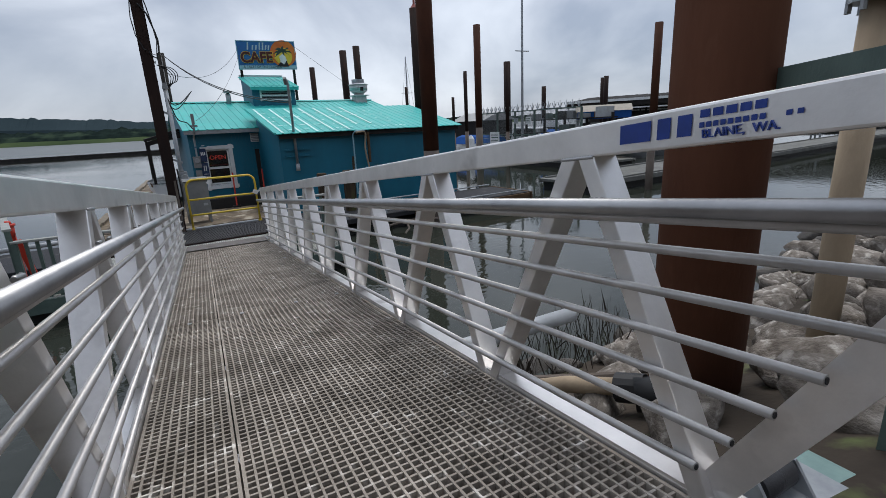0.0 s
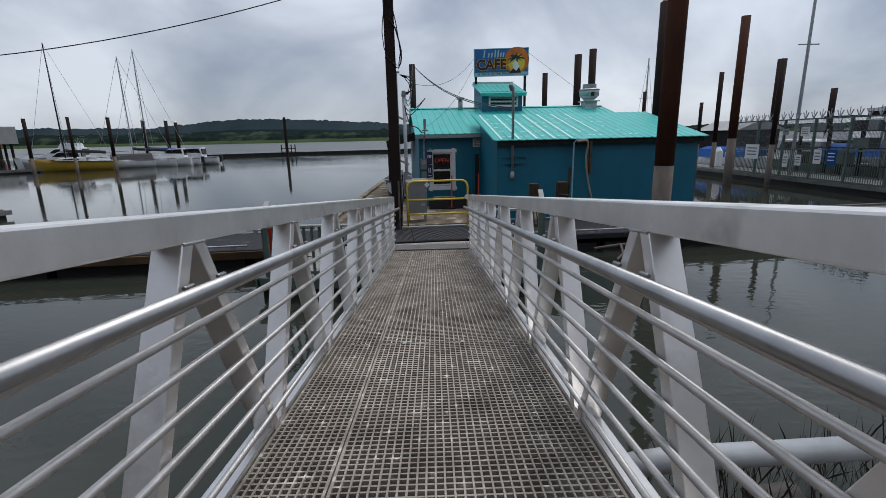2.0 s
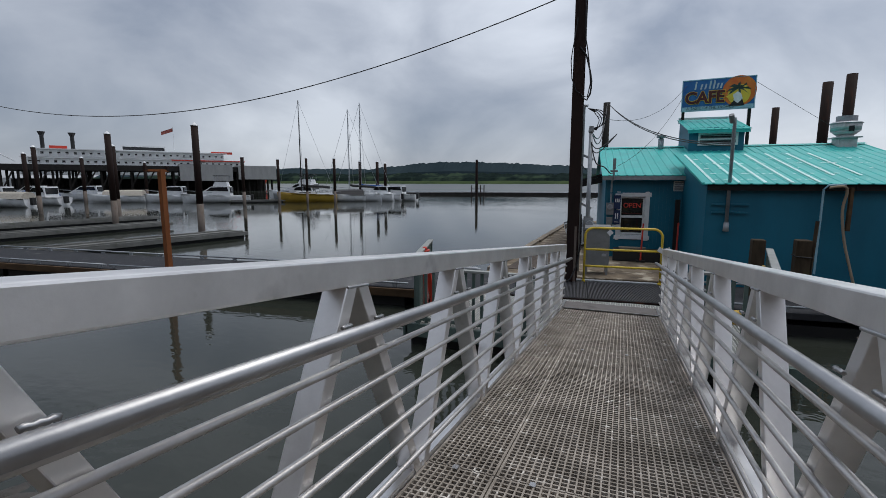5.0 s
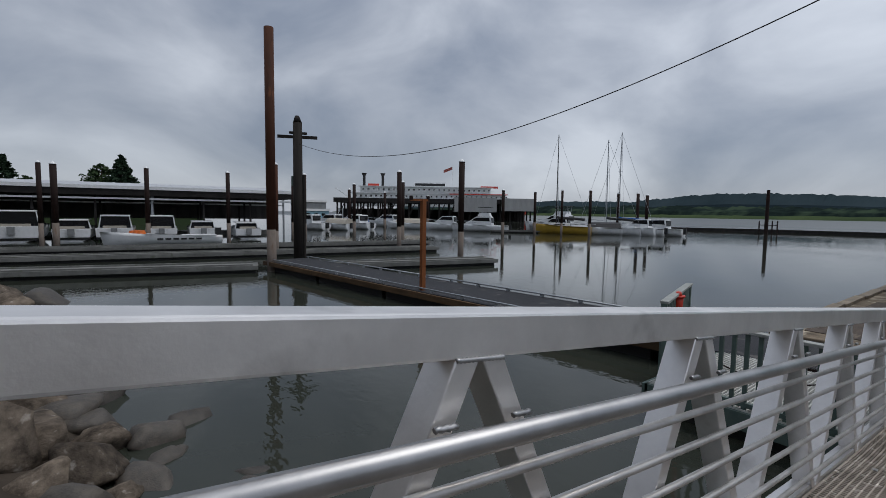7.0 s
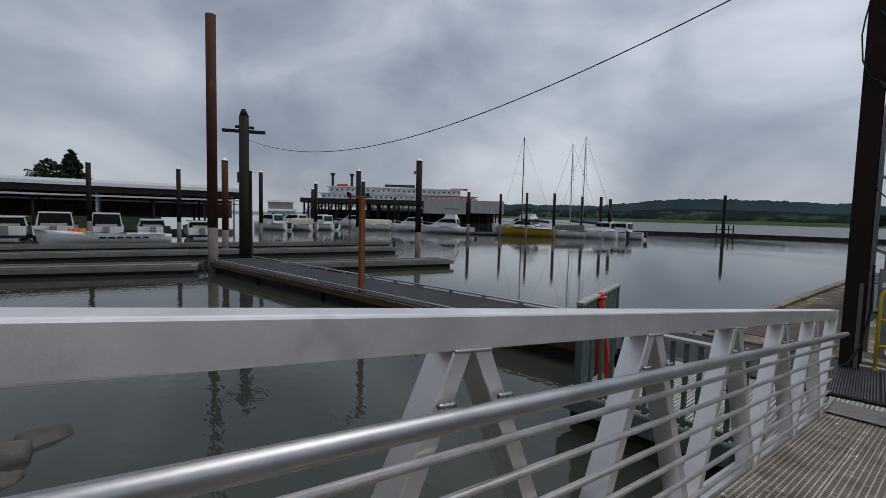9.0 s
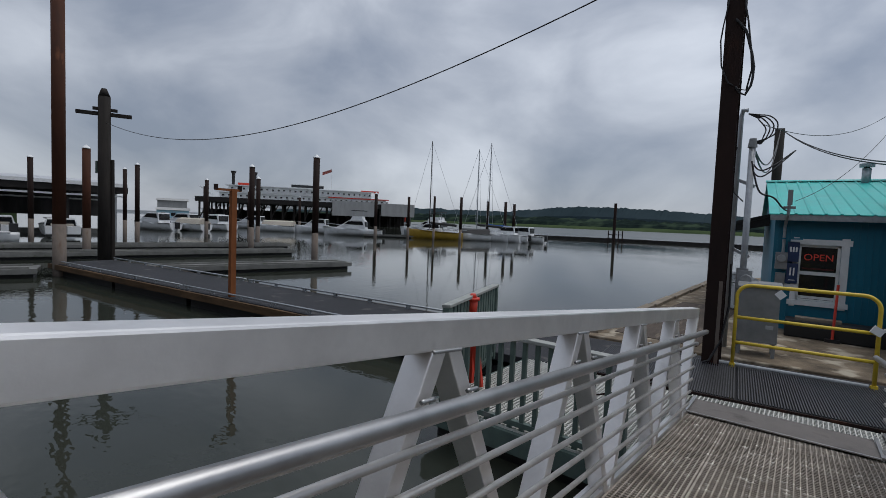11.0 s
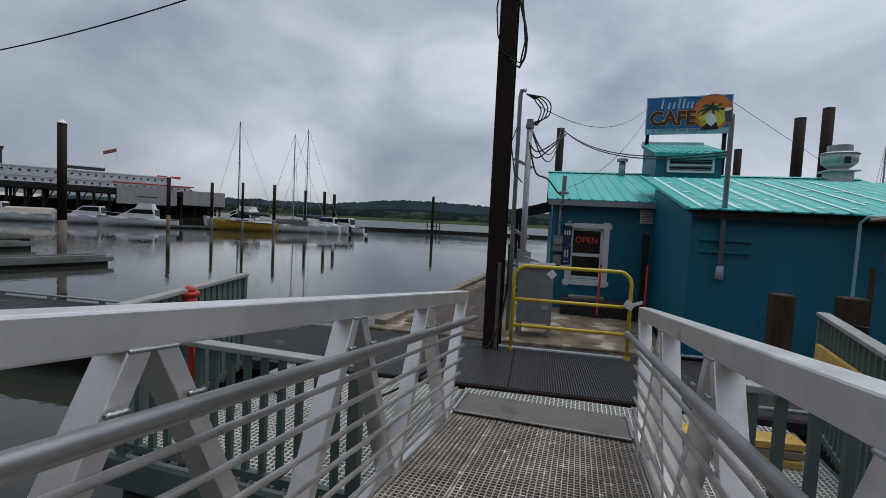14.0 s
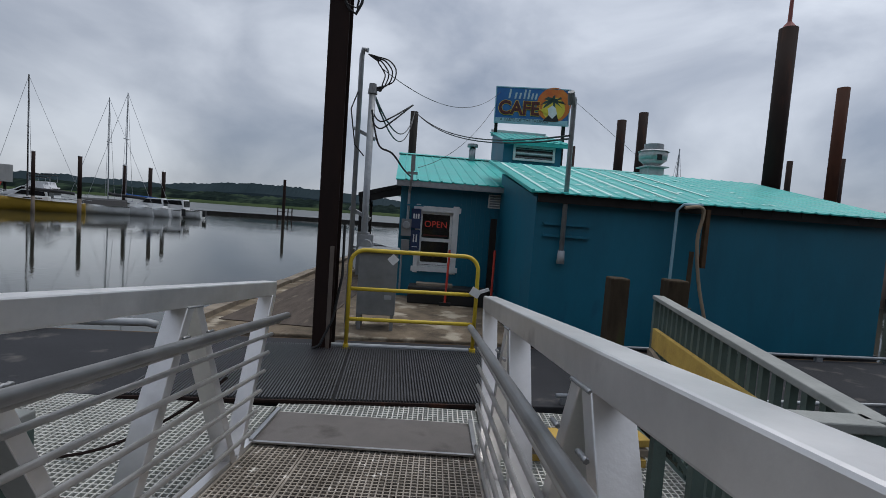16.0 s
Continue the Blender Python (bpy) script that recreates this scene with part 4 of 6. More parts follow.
def build_cafe_sign():
    s = thing("cafe_sign", pose(3.0, 11.3, 3.6, 0, 0, -5), "painted blue and orange cafe sign on two roof posts", "sign")
    part("panel", Build().span((-1.11, -0.03, 1.54), (1.11, 0.03, 2.57)), SIGN_BLUE, s, bevel=0.01)
    fr = Build()
    for lo, hi in (((-1.13, -0.045, 1.52), (-1.10, 0.04, 2.59)), ((1.10, -0.045, 1.52), (1.13, 0.04, 2.59)), ((-1.13, -0.045, 2.57), (1.13, 0.04, 2.60)), ((-1.13, -0.045, 1.51), (1.13, 0.04, 1.54))):
        fr.span(lo, hi)
    part("frame", fr, SIGN_TEAL, s)
    for x in (-1.05, 1.0):
        part("post", Build().span((x - 0.05, 0.04, -0.3), (x + 0.05, 0.14, 2.3)), TIMBER_DARK, s)
    part("sun_disc", Build().cyl((0.64, -0.034, 2.12), (0.64, -0.045, 2.12), 0.51, n=40), SIGN_ORANGE, s)
    part("sun_glow", Build().cyl((0.64, -0.046, 2.00), (0.64, -0.049, 2.00), 0.34, n=32), SIGN_YELLOW, s)
    b = Build()
    for a in (-35, 5, 50, 95, 140, 185, 215):
        ca, sa = math.cos(radians(a)), math.sin(radians(a))
        b.add([(0.62 - 0.05 * sa, -0.054, 2.26 + 0.05 * ca), (0.62 + 0.05 * sa, -0.054, 2.26 - 0.05 * ca), (0.62 + 0.26 * ca + 0.06 * sa, -0.054, 2.28 + 0.20 * sa - 0.06), (0.62 + 0.38 * ca, -0.054, 2.22 + 0.24 * sa - 0.10)], [(0, 1, 2, 3)])
    part("palm_shape", b, SIGN_DARK, s)
    part("trunk_shape", Build().prism([(0.60, 2.26), (0.66, 2.26), (0.74, 1.70), (0.66, 1.70)], 1, -0.056, -0.051), SIGN_DARK, s)
    part("pale_shape", Build().prism([(0.44, 1.98), (0.60, 2.10), (0.70, 2.02), (0.76, 1.84), (0.62, 1.70), (0.50, 1.78)], 1, -0.060, -0.055), WHITE, s)
    part("dark_shape", Build().prism([(0.34, 1.62), (0.50, 1.80), (0.62, 1.70), (0.74, 1.84), (0.82, 1.62)], 1, -0.063, -0.058), BLACK, s)
    part("orange_shape", Build().prism([(0.24, 1.96), (0.46, 1.98), (0.50, 1.84), (0.34, 1.86)], 1, -0.066, -0.060), SIGN_YELLOW, s)
    part("pale_band", Build().span((-1.09, -0.040, 1.545), (1.09, -0.034, 1.665)), SIGN_TEAL, s)
    # the first word as plain strokes
    for x, h in ((-0.74, 0.27), (-0.56, 0.17), (-0.43, 0.17), (-0.29, 0.27), (-0.17, 0.27), (-0.06, 0.17), (0.05, 0.17)):
        part("pale_stroke", Build().prism([(x, 2.25), (x + 0.055, 2.25), (x + 0.09, 2.26 + h), (x + 0.035, 2.26 + h)], 1, -0.048, -0.036), SIGN_PALE, s)
    for mat, off, fat in ((SIGN_YELLOW, -0.050, 0.040), (SIGN_RED, -0.062, 0.022)):
        mm = text_mesh("CAFE", 0.64, 0.006, fat)
        mm.materials.clear()
        mm.materials.append(mat)
        o = new("lettering", mm)
        o.parent = s
        o.matrix_basis = Matrix.Translation((-0.40, off, 1.95)) @ pose(0, 0, 0, 90, 0, 0) @ Matrix.Diagonal((0.82, 0.86, 1, 1))
    letters("A TASTE OF THE TROPICS", 0.125, SIGN_DARK, s, Matrix.Translation((-0.22, -0.046, 1.605)) @ pose(0, 0, 0, 90, 0, 0), "lettering")


SF = pose(1.86, 3.98, 0.28, 0, 0, 4.8)


def build_cafe_shed():
    c = thing("lean_to", SF, "dark teal lean-to shed with a low turquoise roof", "building")
    L, D, E = 5.98, 3.2, 2.22
    k = 0.235
    part("front_wall", Build().span((0, 0, -0.05), (L, 0.1, E)), TEAL_WALL, c)
    for x in (0.0, L - 0.1):
        part("side_wall", Build().prism([(0.1, -0.05), (2.6, -0.05), (2.6, E + k * 2.6 - 0.05), (0.1, E)], 0, x, x + 0.1), TEAL_WALL, c, "lighter teal side wall")
    part("roof", corrugated(-0.13, L + 0.16, 26, (-0.22, E + 0.06), (D + 0.2, E + 0.06 + k * (D + 0.4)), 0.02, 0.012), TEAL_ROOF, c, "low turquoise metal roof patched with pale sealant")
    part("eave_board", Build().span((-0.02, -0.16, E - 0.09), (L + 0.05, -0.12, E + 0.04)), SHED_DARK, c, "dark weathered eave board")
    part("rake_trim", Build().bar((-0.13, -0.22, E + 0.06), (-0.13, D + 0.2, E + 0.06 + k * (D + 0.4)), 0.05, 0.05), TEAL_ROOF, c)
    for i in range(12):
        part("rafter_end", Build().box((0.25 + i * 0.5, -0.10, E - 0.0), (0.05, 0.14, 0.09)), SHED_DARK, c)
    def seal(x, y0, y1, w):
        b = Build()
        z = lambda y: E + 0.077 + k * (y + 0.22) * 0.994
        b.add([(x, y0, z(y0)), (x + w, y0, z(y0)), (x + w, y1, z(y1)), (x, y1, z(y1))], [(0, 1, 2, 3)])
        return b
    random.seed(4)
    for i in range(7):
        x = 0.06 + i * 0.50
        part("sealant_strip", seal(x, -0.18 if i < 5 else 0.5, 3.2, 0.065), ROOF_SEAL, c)
    for j in range(5):
        for i in range(26):
            if random.random() < 0.75 - 0.015 * i:
                y = 0.1 + j * 0.58
                part("sealant_dab", seal(0.2 + i * 0.155 + random.uniform(-.03, .03), y, y + 0.025 + random.random() * 0.035, random.uniform(0.05, 0.13)), ROOF_SEAL, c)
    # service mast through the roof
    m = part("service_mast", Build().tube([(0.42, -0.09, 1.35), (0.42, -0.09, 3.55), (0.40, -0.14, 3.68), (0.34, -0.22, 3.66)], 0.038, 10), GALV, c, "galvanised service mast", smooth=True)
    part("meter_can", Build().cyl((0.42, -0.09, 1.22), (0.42, -0.09, 1.42), 0.06, 0.05, 12), PVC, m, smooth=True)
    for z in (1.62, 1.80):
        part("mast_bracket", Build().span((0.12, -0.06, z), (0.86, -0.02, z + 0.035)), TEAL_WALL, m)
    part("weather_head", Build().cyl((0.36, -0.16, 3.60), (0.30, -0.26, 3.74), 0.06, 0.05, 10), GREY_BOX, m)
    # pipes over the eave and down the wall
    part("blue_pipe", Build().tube([(2.50, -0.26, 2.26), (2.20, -0.26, 2.25), (2.14, -0.20, 2.16), (2.16, -0.14, 0.35)], 0.022, 8), SIGN_TEAL, c)
    part("white_hose", Build().tube(smooth_path([(2.20, -0.30, 2.20), (2.45, -0.30, 2.22), (2.52, -0.27, 2.10), (2.50, -0.22, 1.72), (2.60, -0.20, 1.10), (2.74, -0.22, 0.55), (2.84, -0.3, 0.10)]), 0.026, 8), BEIGE, c)
    part("pipe_batten", Build().span((2.60, -0.24, 1.30), (2.66, -0.16, 2.20)), TIMBER_BROWN, c)


def build_cafe_side():
    t = thing("side_canopy", pose(-0.62, 9.0, 0.42, 0, 0, 4.5), "low dark canopy roof along the cafe's side wall", "canopy")
    part("roof", Build().prism([(-1.08, 2.16), (0.0, 2.46), (0.0, 2.38), (-1.08, 2.06)], 1, 0, 4.2), SHED_DARK, t, "dark sloping canopy roof")
    part("fascia", Build().prism([(-1.06, 2.06), (0.0, 2.37), (0.0, 2.16), (-1.06, 1.92)], 1, 0.02, 0.07), SHED_DARK, t)
    for y in (0.1, 2.1, 4.1):
        part("post", Build().box((-1.0, y, 1.03), (0.09, 0.09, 2.06)), TIMBER_DARK, t)
    part("edge_beam", Build().span((-1.05, 0.05, 1.93), (-0.97, 4.15, 2.05)), TIMBER_DARK, t)
    d = thing("dinghy", pose(-1.35, 9.6, 0.62, 0, 0, 96), "white dinghy resting on two trestles by the cafe", "boat")
    part("hull", hull_build(2.7, 1.15, 0.42, 0.16, 0.75, 0.14, 0.8), HULL_WHITE, d, smooth=True)
    part("gunwale", Build().span((-1.3, -0.50, 0.40), (0.3, -0.46, 0.45)).span((-1.3, 0.46, 0.40), (0.3, 0.50, 0.45)), TIMBER_BROWN, d)
    for x in (-0.8, 0.7):
        part("trestle", Build().box((x, 0, -0.12), (0.08, 0.9, 0.10)).box((x, -0.4, -0.16), (0.07, 0.07, 0.10)).box((x, 0.4, -0.16), (0.07, 0.07, 0.10)), TIMBER, d)


build_cafe()
build_cafe_sign()
build_cafe_shed()
build_cafe_side()
# ---- piles and poles ----
def pile(x, y, top, r, mat=RUST_DARK, tide=1.5, cap=True, label="dark rusted steel mooring pile with a pale tide band", group="mooring piles", n=18, lean=0.0):
    p = thing("pile", pose(x, y, -1.0, 0, lean, 0), label, "pile", group)
    part("shaft", Build().cyl((0, 0, tide + 1.0), (0, 0, top + 1.0), r, r, n), mat, p, smooth=True)
    part("tide_band", Build().cyl((0, 0, 0), (0, 0, tide + 1.0), r * 1.004, r * 1.004, n), TIDE, p, smooth=True)
    if cap:
        part("cap", Build().cyl((0, 0, top + 1.0), (0, 0, top + 1.03), r * 1.12, r * 1.12, n).cyl((0, 0, top + 1.03), (0, 0, top + 1.03 + r * 0.9), r * 1.1, r * 0.1, n), WHITE, p, "white conical cap")
    return p


for x, y, top, r in ((-28.6, 11.1, 5.4, 0.17), (-20.1, 9.75, 5.38, 0.165), (-39.9, -9.1, 5.4, 0.14), (-41.2, -8.4, 5.45, 0.20), (-39.4, -3.25, 5.4, 0.15),
                     (-39.2, 2.1, 5.4, 0.15), (-37.1, 7.42, 5.46, 0.15), (-41.5, 8.1, 5.4, 0.14), (-41.0, 34.3, 5.4, 0.19), (-40.9, 40.1, 5.4, 0.17), (-35.6, 38.85, 5.4, 0.14), (-33.1, 40.94, 5.4, 0.17),
                     (-34.6, 49.4, 5.4, 0.21), (-32.7, 50.9, 5.4, 0.20), (-34.4, 56.4, 5.4, 0.22), (-62.0, 30.0, 5.5, 0.2), (-58.0, 22.0, 5.5, 0.2), (-70.0, 44.0, 5.6, 0.22),
                     (-33.5, -11.4, 5.72, 0.19), (-45.0, 16.0, 5.4, 0.17), (-31.2, 13.1, 4.9, 0.15)):
    pile(x, y, top, r)
pile(-19.72, -0.92, 9.9, 0.19, RUST, 1.75, False, "tall rusted steel pile at the walkway's corner")
pile(-28.7, 2.24, 5.30, 0.18, RUST, 1.3, True, "rust-brown capped pile behind a tall bare one")
pile(5.22, 1.15, 8.6, 0.205, RUST, 1.95, False, "thick rusted pile with a bleached foot")
pile(7.99, 17.21, 6.82, 0.19, RUST_DARK, 2, False, "dark rusted pile behind the cafe")
pile(8.30, 15.77, 6.84, 0.18, RUST_DARK, 2, False, "dark rusted pile behind the cafe")
pile(7.86, 24.22, 6.77, 0.18, RUST_DARK, 2, False, "dark rusted pile behind the cafe")
pile(-0.91, 16.76, 6.43, 0.16, TIMBER_DARK, 1.5, False, "dark timber pile beside the cafe")
pile(15.06, 14.38, 7.94, 0.20, RUST, 2.3, False, "tall rusted pile with a bleached foot")
pile(16.13, 12.98, 5.75, 0.11, RUST_DARK, 2, False)
pile(14.7, 16.8, 4.2, 0.09, RUST_DARK, 2, False)
pile(27.3, 28.6, 8.0, 0.32, RUST_DARK, 2, False)
pile(28.6, 24.8, 5.45, 0.2, RUST_DARK, 2, False)
pile(28.3, 17.5, 5.45, 0.19, RUST_DARK, 2, False)
pile(17.54, 20.0, 6.11, 0.13, RUST_DARK, 2, False)
pile(14.9, 24.4, 5.45, 0.12, RUST_DARK, 2, False)
pile(13.9, 1.3, 5.5, 0.13, RUST, 2.2, False)
pile(26.0, 15.0, 5.3, 0.16, RUST_DARK, 2.2, False)
p = pile(8.09, 7.78, 6.95, 0.19, RUST_DARK, 2, False, "dark rusted pile with a red pointed top")
part("red_tip", Build().cyl((0, 0, 7.95), (0, 0, 8.10), 0.16, 0.05, 14).cyl((0, 0, 8.10), (0, 0, 9.2), 0.045, 0.03, 10), FADED_RED, p)
p = thing("pile", (2.12, -8.52, -0.6), "very thick rust-brown steel pile beside the gangway", "pile")
part("shaft", Build().cyl((0, 0, 1.2), (0, 0, 8.2), 0.25, 0.25, 40), RUST_BROWN, p, smooth=True)
part("foot_band", Build().cyl((0, 0, 0), (0, 0, 1.2), 0.252, 0.252, 40), RUST, p, "darker rusted foot", smooth=True)
p = thing("marker_pile", (-27.0, 80.0, -1), "distant marker pile with a small ladder frame", "pile")
part("shaft", Build().cyl((0, 0, 0), (0, 0, 7.9), 0.28, 0.24, 12), RUST_DARK, p)
for dx in (-0.9, 0.9, 1.6):
    part("fender_post", Build().cyl((dx, -0.3, 0), (dx, -0.3, 3.0), 0.10, 0.10, 8), RUST_DARK, p)
part("cross_rail", Build().bar((-1.0, -0.3, 2.3), (1.7, -0.3, 2.3), 0.08, 0.1), RUST_DARK, p)
for x, y, h in ((-14.24, -9.26, 2.55), (-13.2, -9.55, 2.6)):
    p = thing("timber_pile", (x, y, -0.5), "old brown timber pile stub by the bank", "pile")
    part("shaft", Build().cyl((0, 0, 0), (0, 0, h + 0.2), 0.24, 0.22, 16), STUB, p, smooth=True)
# orange post on the walkway
p = thing("steel_post", (-10.3, 0.08, 0.0), "orange rusted square post with a short cross arm", "post")
part("post", Build().box((0, 0, 1.3), (0.12, 0.12, 3.2)), RUST_ORANGE, p)
part("arm", Build().box((0, -0.12, 2.87), (0.07, 0.60, 0.05)), RUST_ORANGE, p)
for y_ in (-0.40, 0.16):
    part("arm_end", Build().box((0, y_, 2.92), (0.08, 0.06, 0.12)), RUST_DARK, p)
# timber service pole with a cross arm
p = thing("utility_pole", (-21.2, 0.8, -1.0), "old dark timber pole with a short cross arm", "pole")
part("shaft", Build().cyl((0, 0, 0), (0, 0, 7.55), 0.23, 0.20, 14).cyl((0, 0, 7.55), (-0.05, 0, 7.85), 0.20, 0.09, 14), TIMBER_DARK, p, smooth=True)
part("cross_arm", Build().bar((-0.35, -0.8, 6.90), (0.35, 0.8, 6.90), 0.13, 0.13), TIMBER_DARK, p)
part("cross_arm", Build().bar((-0.1, -0.35, 7.08), (0.1, 0.4, 7.08), 0.11, 0.11), TIMBER_DARK, p)
part("splice", Build().cyl((0.12, 0.24, 0), (0.12, 0.22, 5.2), 0.08, 0.07, 10), TIMBER_DARK, p)
part("box", Build().box((-0.14, -0.18, 4.9), (0.12, 0.12, 0.45)), GREEN, p)

# ---- pile and services at the gangway's foot ----
p = thing("h_pile", (-0.88, 2.36, 0.3), "dark brown steel H-pile at the gangway's foot", "pile")
for y_ in (-0.10, 0.10):
    part("flange", Build().box((0.005, y_, 3.0), (0.225, 0.014, 6.0)), RUST_DARK, p)
part("web", Build().box((0.005, 0, 3.0), (0.014, 0.186, 6.0)), RUST_DARK, p)
part("pale_liner", Build().box((0.075, -0.118, 0.75), (0.045, 0.02, 1.2)), TIDE, p)
part("cable_loop", Build().tube([(0.02, -0.12, 5.02), (0.08, -0.12, 4.94), (0.15, -0.12, 4.84), (0.19, -0.12, 4.69), (0.24, -0.12, 4.50), (0.27, -0.12, 4.33), (0.265, -0.12, 4.18), (0.25, -0.12, 4.08), (0.19, -0.12, 3.96), (0.12, -0.12, 4.0), (0.07, -0.12, 4.09)], 0.017, 7), CABLE, p)
part("cable_loop", Build().tube([(0.10, -0.12, 5.9), (0.12, -0.12, 5.2), (0.17, -0.125, 4.95), (0.22, -0.125, 4.6), (0.25, -0.125, 4.3), (0.20, -0.125, 4.02), (0.08, -0.125, 4.06)], 0.012, 7), CABLE, p)
part("cable_loop", Build().tube([(-0.04, -0.12, 5.6), (-0.10, -0.13, 5.14), (-0.13, -0.13, 4.95), (-0.15, -0.13, 4.75), (-0.12, -0.13, 4.4), (-0.02, -0.13, 4.15), (0.04, -0.13, 4.11)], 0.010, 7), CABLE, p)
part("floor_cable", Build().tube([(0.16, 0.1, 1.6), (0.18, 0.02, 1.0), (0.12, -0.1, 0.5), (0.0, -0.18, 0.2), (-0.08, -0.2, 0.16)], 0.016, 7), CABLE, p)

c = thing("conduit_rack", (-0.86, 3.70, 0.42), "two grey service conduits with brackets and cable tails", "conduit")
part("conduit", Build().tube([(0, 0, 0), (0, 0, 3.86), (0.02, -0.02, 3.95), (0.09, -0.03, 3.94)], 0.035, 10), GALV, c, smooth=True)
part("conduit", Build().tube([(0.19, -0.06, 0), (0.19, -0.06, 3.35)], 0.048, 12), GALV, c, smooth=True)
part("weather_head", Build().cyl((0.19, -0.06, 3.33), (0.19, -0.06, 3.47), 0.07, 0.05, 10), GREY_BOX, c)
for z in (1.6, 2.75):
    part("bracket", Build().bar((-0.06, 0.05, z + 0.1), (0.26, -0.03, z - 0.05), 0.04, 0.05), GALV, c)
part("meter", Build().cyl((0.25, -0.12, 1.18), (0.25, -0.22, 1.18), 0.085, 0.08, 16).box((0.22, -0.06, 1.18), (0.2, 0.12, 0.3)), GALV, c)
part("meter", Build().box((0.18, -0.04, 1.05), (0.16, 0.14, 0.62)), GREY_BOX, c)
random.seed(11)
for k in range(4):
    r = 0.05 * k
    part("cable_tail", Build().tube(smooth_path([(0.10, -0.05, 3.88), (0.24, -0.05, 3.85 - 0.02 * k), (0.40 - r, -0.05, 3.81 - r * 0.3), (0.50 - r, -0.05, 3.69 - r * 0.5), (0.47 - r, -0.05, 3.52 - r * 0.3), (0.30, -0.05, 3.44 - 0.02 * k), (0.18, -0.05, 3.42)]), 0.010, 6), CABLE, c)
for k in range(2):
    part("cable_tail", Build().tube(smooth_path([(0.20, -0.08, 3.2), (0.22, -0.08, 3.06 - 0.1 * k), (0.33, -0.08, 2.95 - 0.1 * k), (0.50, -0.07, 3.03 - 0.06 * k), (0.75, 0.3, 3.3)]), 0.011, 6), CABLE, c)
part("cable_tail", Build().tube(smooth_path([(0.2, -0.1, 3.1), (0.25, -0.1, 2.86), (0.34, -0.08, 2.60), (0.52, 0.0, 2.52), (0.62, 0.9, 2.40), (0.64, 2.4, 2.42)]), 0.014, 6), CABLE, c)
part("cable_tail", Build().tube([(-0.02, -0.04, 3.35), (-0.10, -0.06, 3.1), (-0.02, -0.06, 2.6), (0.12, -0.08, 2.45)], 0.010, 6), CABLE, c)

c = thing("service_cable", (0, 0, 0), "black service cables strung over the cafe roof", "cable")
top = (-0.66, 3.62, 3.78)
for k, (end, d) in enumerate((((2.24, 3.9, 3.42), 0.10), ((2.26, 3.92, 3.38), 0.13))):
    pts = sag(top, (-0.88, 16.6, 6.40), 0.75 + 0.2 * k, 14) + sag((-0.88, 16.6, 6.40), end, d + 0.35, 18)[1:]
    part("cable", Build().tube(pts, 0.015, 6), CABLE, c)
part("cable", Build().tube(sag((-0.55, 3.6, 4.1), (2.0, 11.3, 6.0), 0.5, 20), 0.006, 5), CABLE, c)
part("cable", Build().tube(sag((-0.10, 6.45, 3.05), (1.95, 11.3, 5.7), 0.35, 20), 0.006, 5), CABLE, c)
part("guy_wire", Build().tube([(4.1, 11.2, 6.0), (7.2, 11.8, 4.0)], 0.006, 5), CABLE, c)
part("cable", Build().tube(sag((-0.85, 2.36, 6.25), (10.0, -6.0, 10.5), 0.8, 24), 0.010, 5), CABLE, c)
c = thing("overhead_cable", (0, 0, 0), "long sagging cable across the basin", "cable")
b = Build().tube([(-21.2 + d, 0.8 + 0.02 * d + (0.004 * max(0, d - 14) ** 2.0), 0.0143 * d * d - 0.268 * d + 5.62) for d in np.linspace(0, 20.4, 50)], 0.010, 6)
part("cable", b, CABLE, c)

# cafe-side meters and poles on the wall
m = thing("wall_meter", pose(-0.25, 6.36, 1.05, 0, 0, 4.5), "grey electric meter boxes with conduit on the cafe wall", "meter")
part("box", Build().box((0, 0, 0.78), (0.2, 0.12, 0.34)), GREY_BOX, m)
part("box", Build().box((0.0, 0, 0.42), (0.16, 0.1, 0.22)), GREY_BOX, m)
part("dial", Build().cyl((0, -0.06, 0.83), (0, -0.12, 0.83), 0.075, 0.07, 16), GALV, m)
part("conduit", Build().tube([(0.02, -0.02, 0.95), (0.02, -0.02, 1.5), (0.04, -0.30, 1.72), (0.05, -0.30, 2.15)], 0.028, 8), GALV, m)
part("conduit", Build().tube([(-0.06, -0.02, -0.5), (-0.06, -0.02, 0.32)], 0.02, 8), GALV, m)
part("insulator", Build().box((0.05, -0.30, 2.05), (0.08, 0.08, 0.3)).box((0.05, -0.3, 1.85), (0.2, 0.05, 0.05)), GREY_BOX, m)
part("arm", Build().span((-0.05, -0.12, 1.22), (0.32, -0.08, 1.25)), TEAL_WALL, m)

g = thing("safety_gate", pose(-0.61, 2.37, 0.44, 0, 0, 5.0), "yellow tubular safety gate on a white base rail", "gate")
W_, H_, r_ = 1.53, 1.18, 0.17
pts = [(0, 0, 0.0), (0, 0, H_ - r_)] + [(r_ - r_ * math.cos(a), 0, H_ - r_ + r_ * math.sin(a)) for a in np.linspace(0.2, math.pi / 2, 7)]
pts += [(W_ - r_ + r_ * math.sin(a), 0, H_ - r_ + r_ * math.cos(a)) for a in np.linspace(0, math.pi / 2, 8)] + [(W_, 0, 0.0)]
part("frame", Build().tube(pts, 0.025, 12), YELLOW, g, smooth=True)
for z in (0.35, 0.715):
    part("crossbar", Build().tube([(0.02, 0, z), (W_ - 0.02, 0, z)], 0.023, 10), YELLOW, g, smooth=True)
for x in (0.0, W_):
    part("foot", Build().cyl((x, 0, -0.01), (x, 0, 0.05), 0.045, 0.04, 12), YELLOW, g)
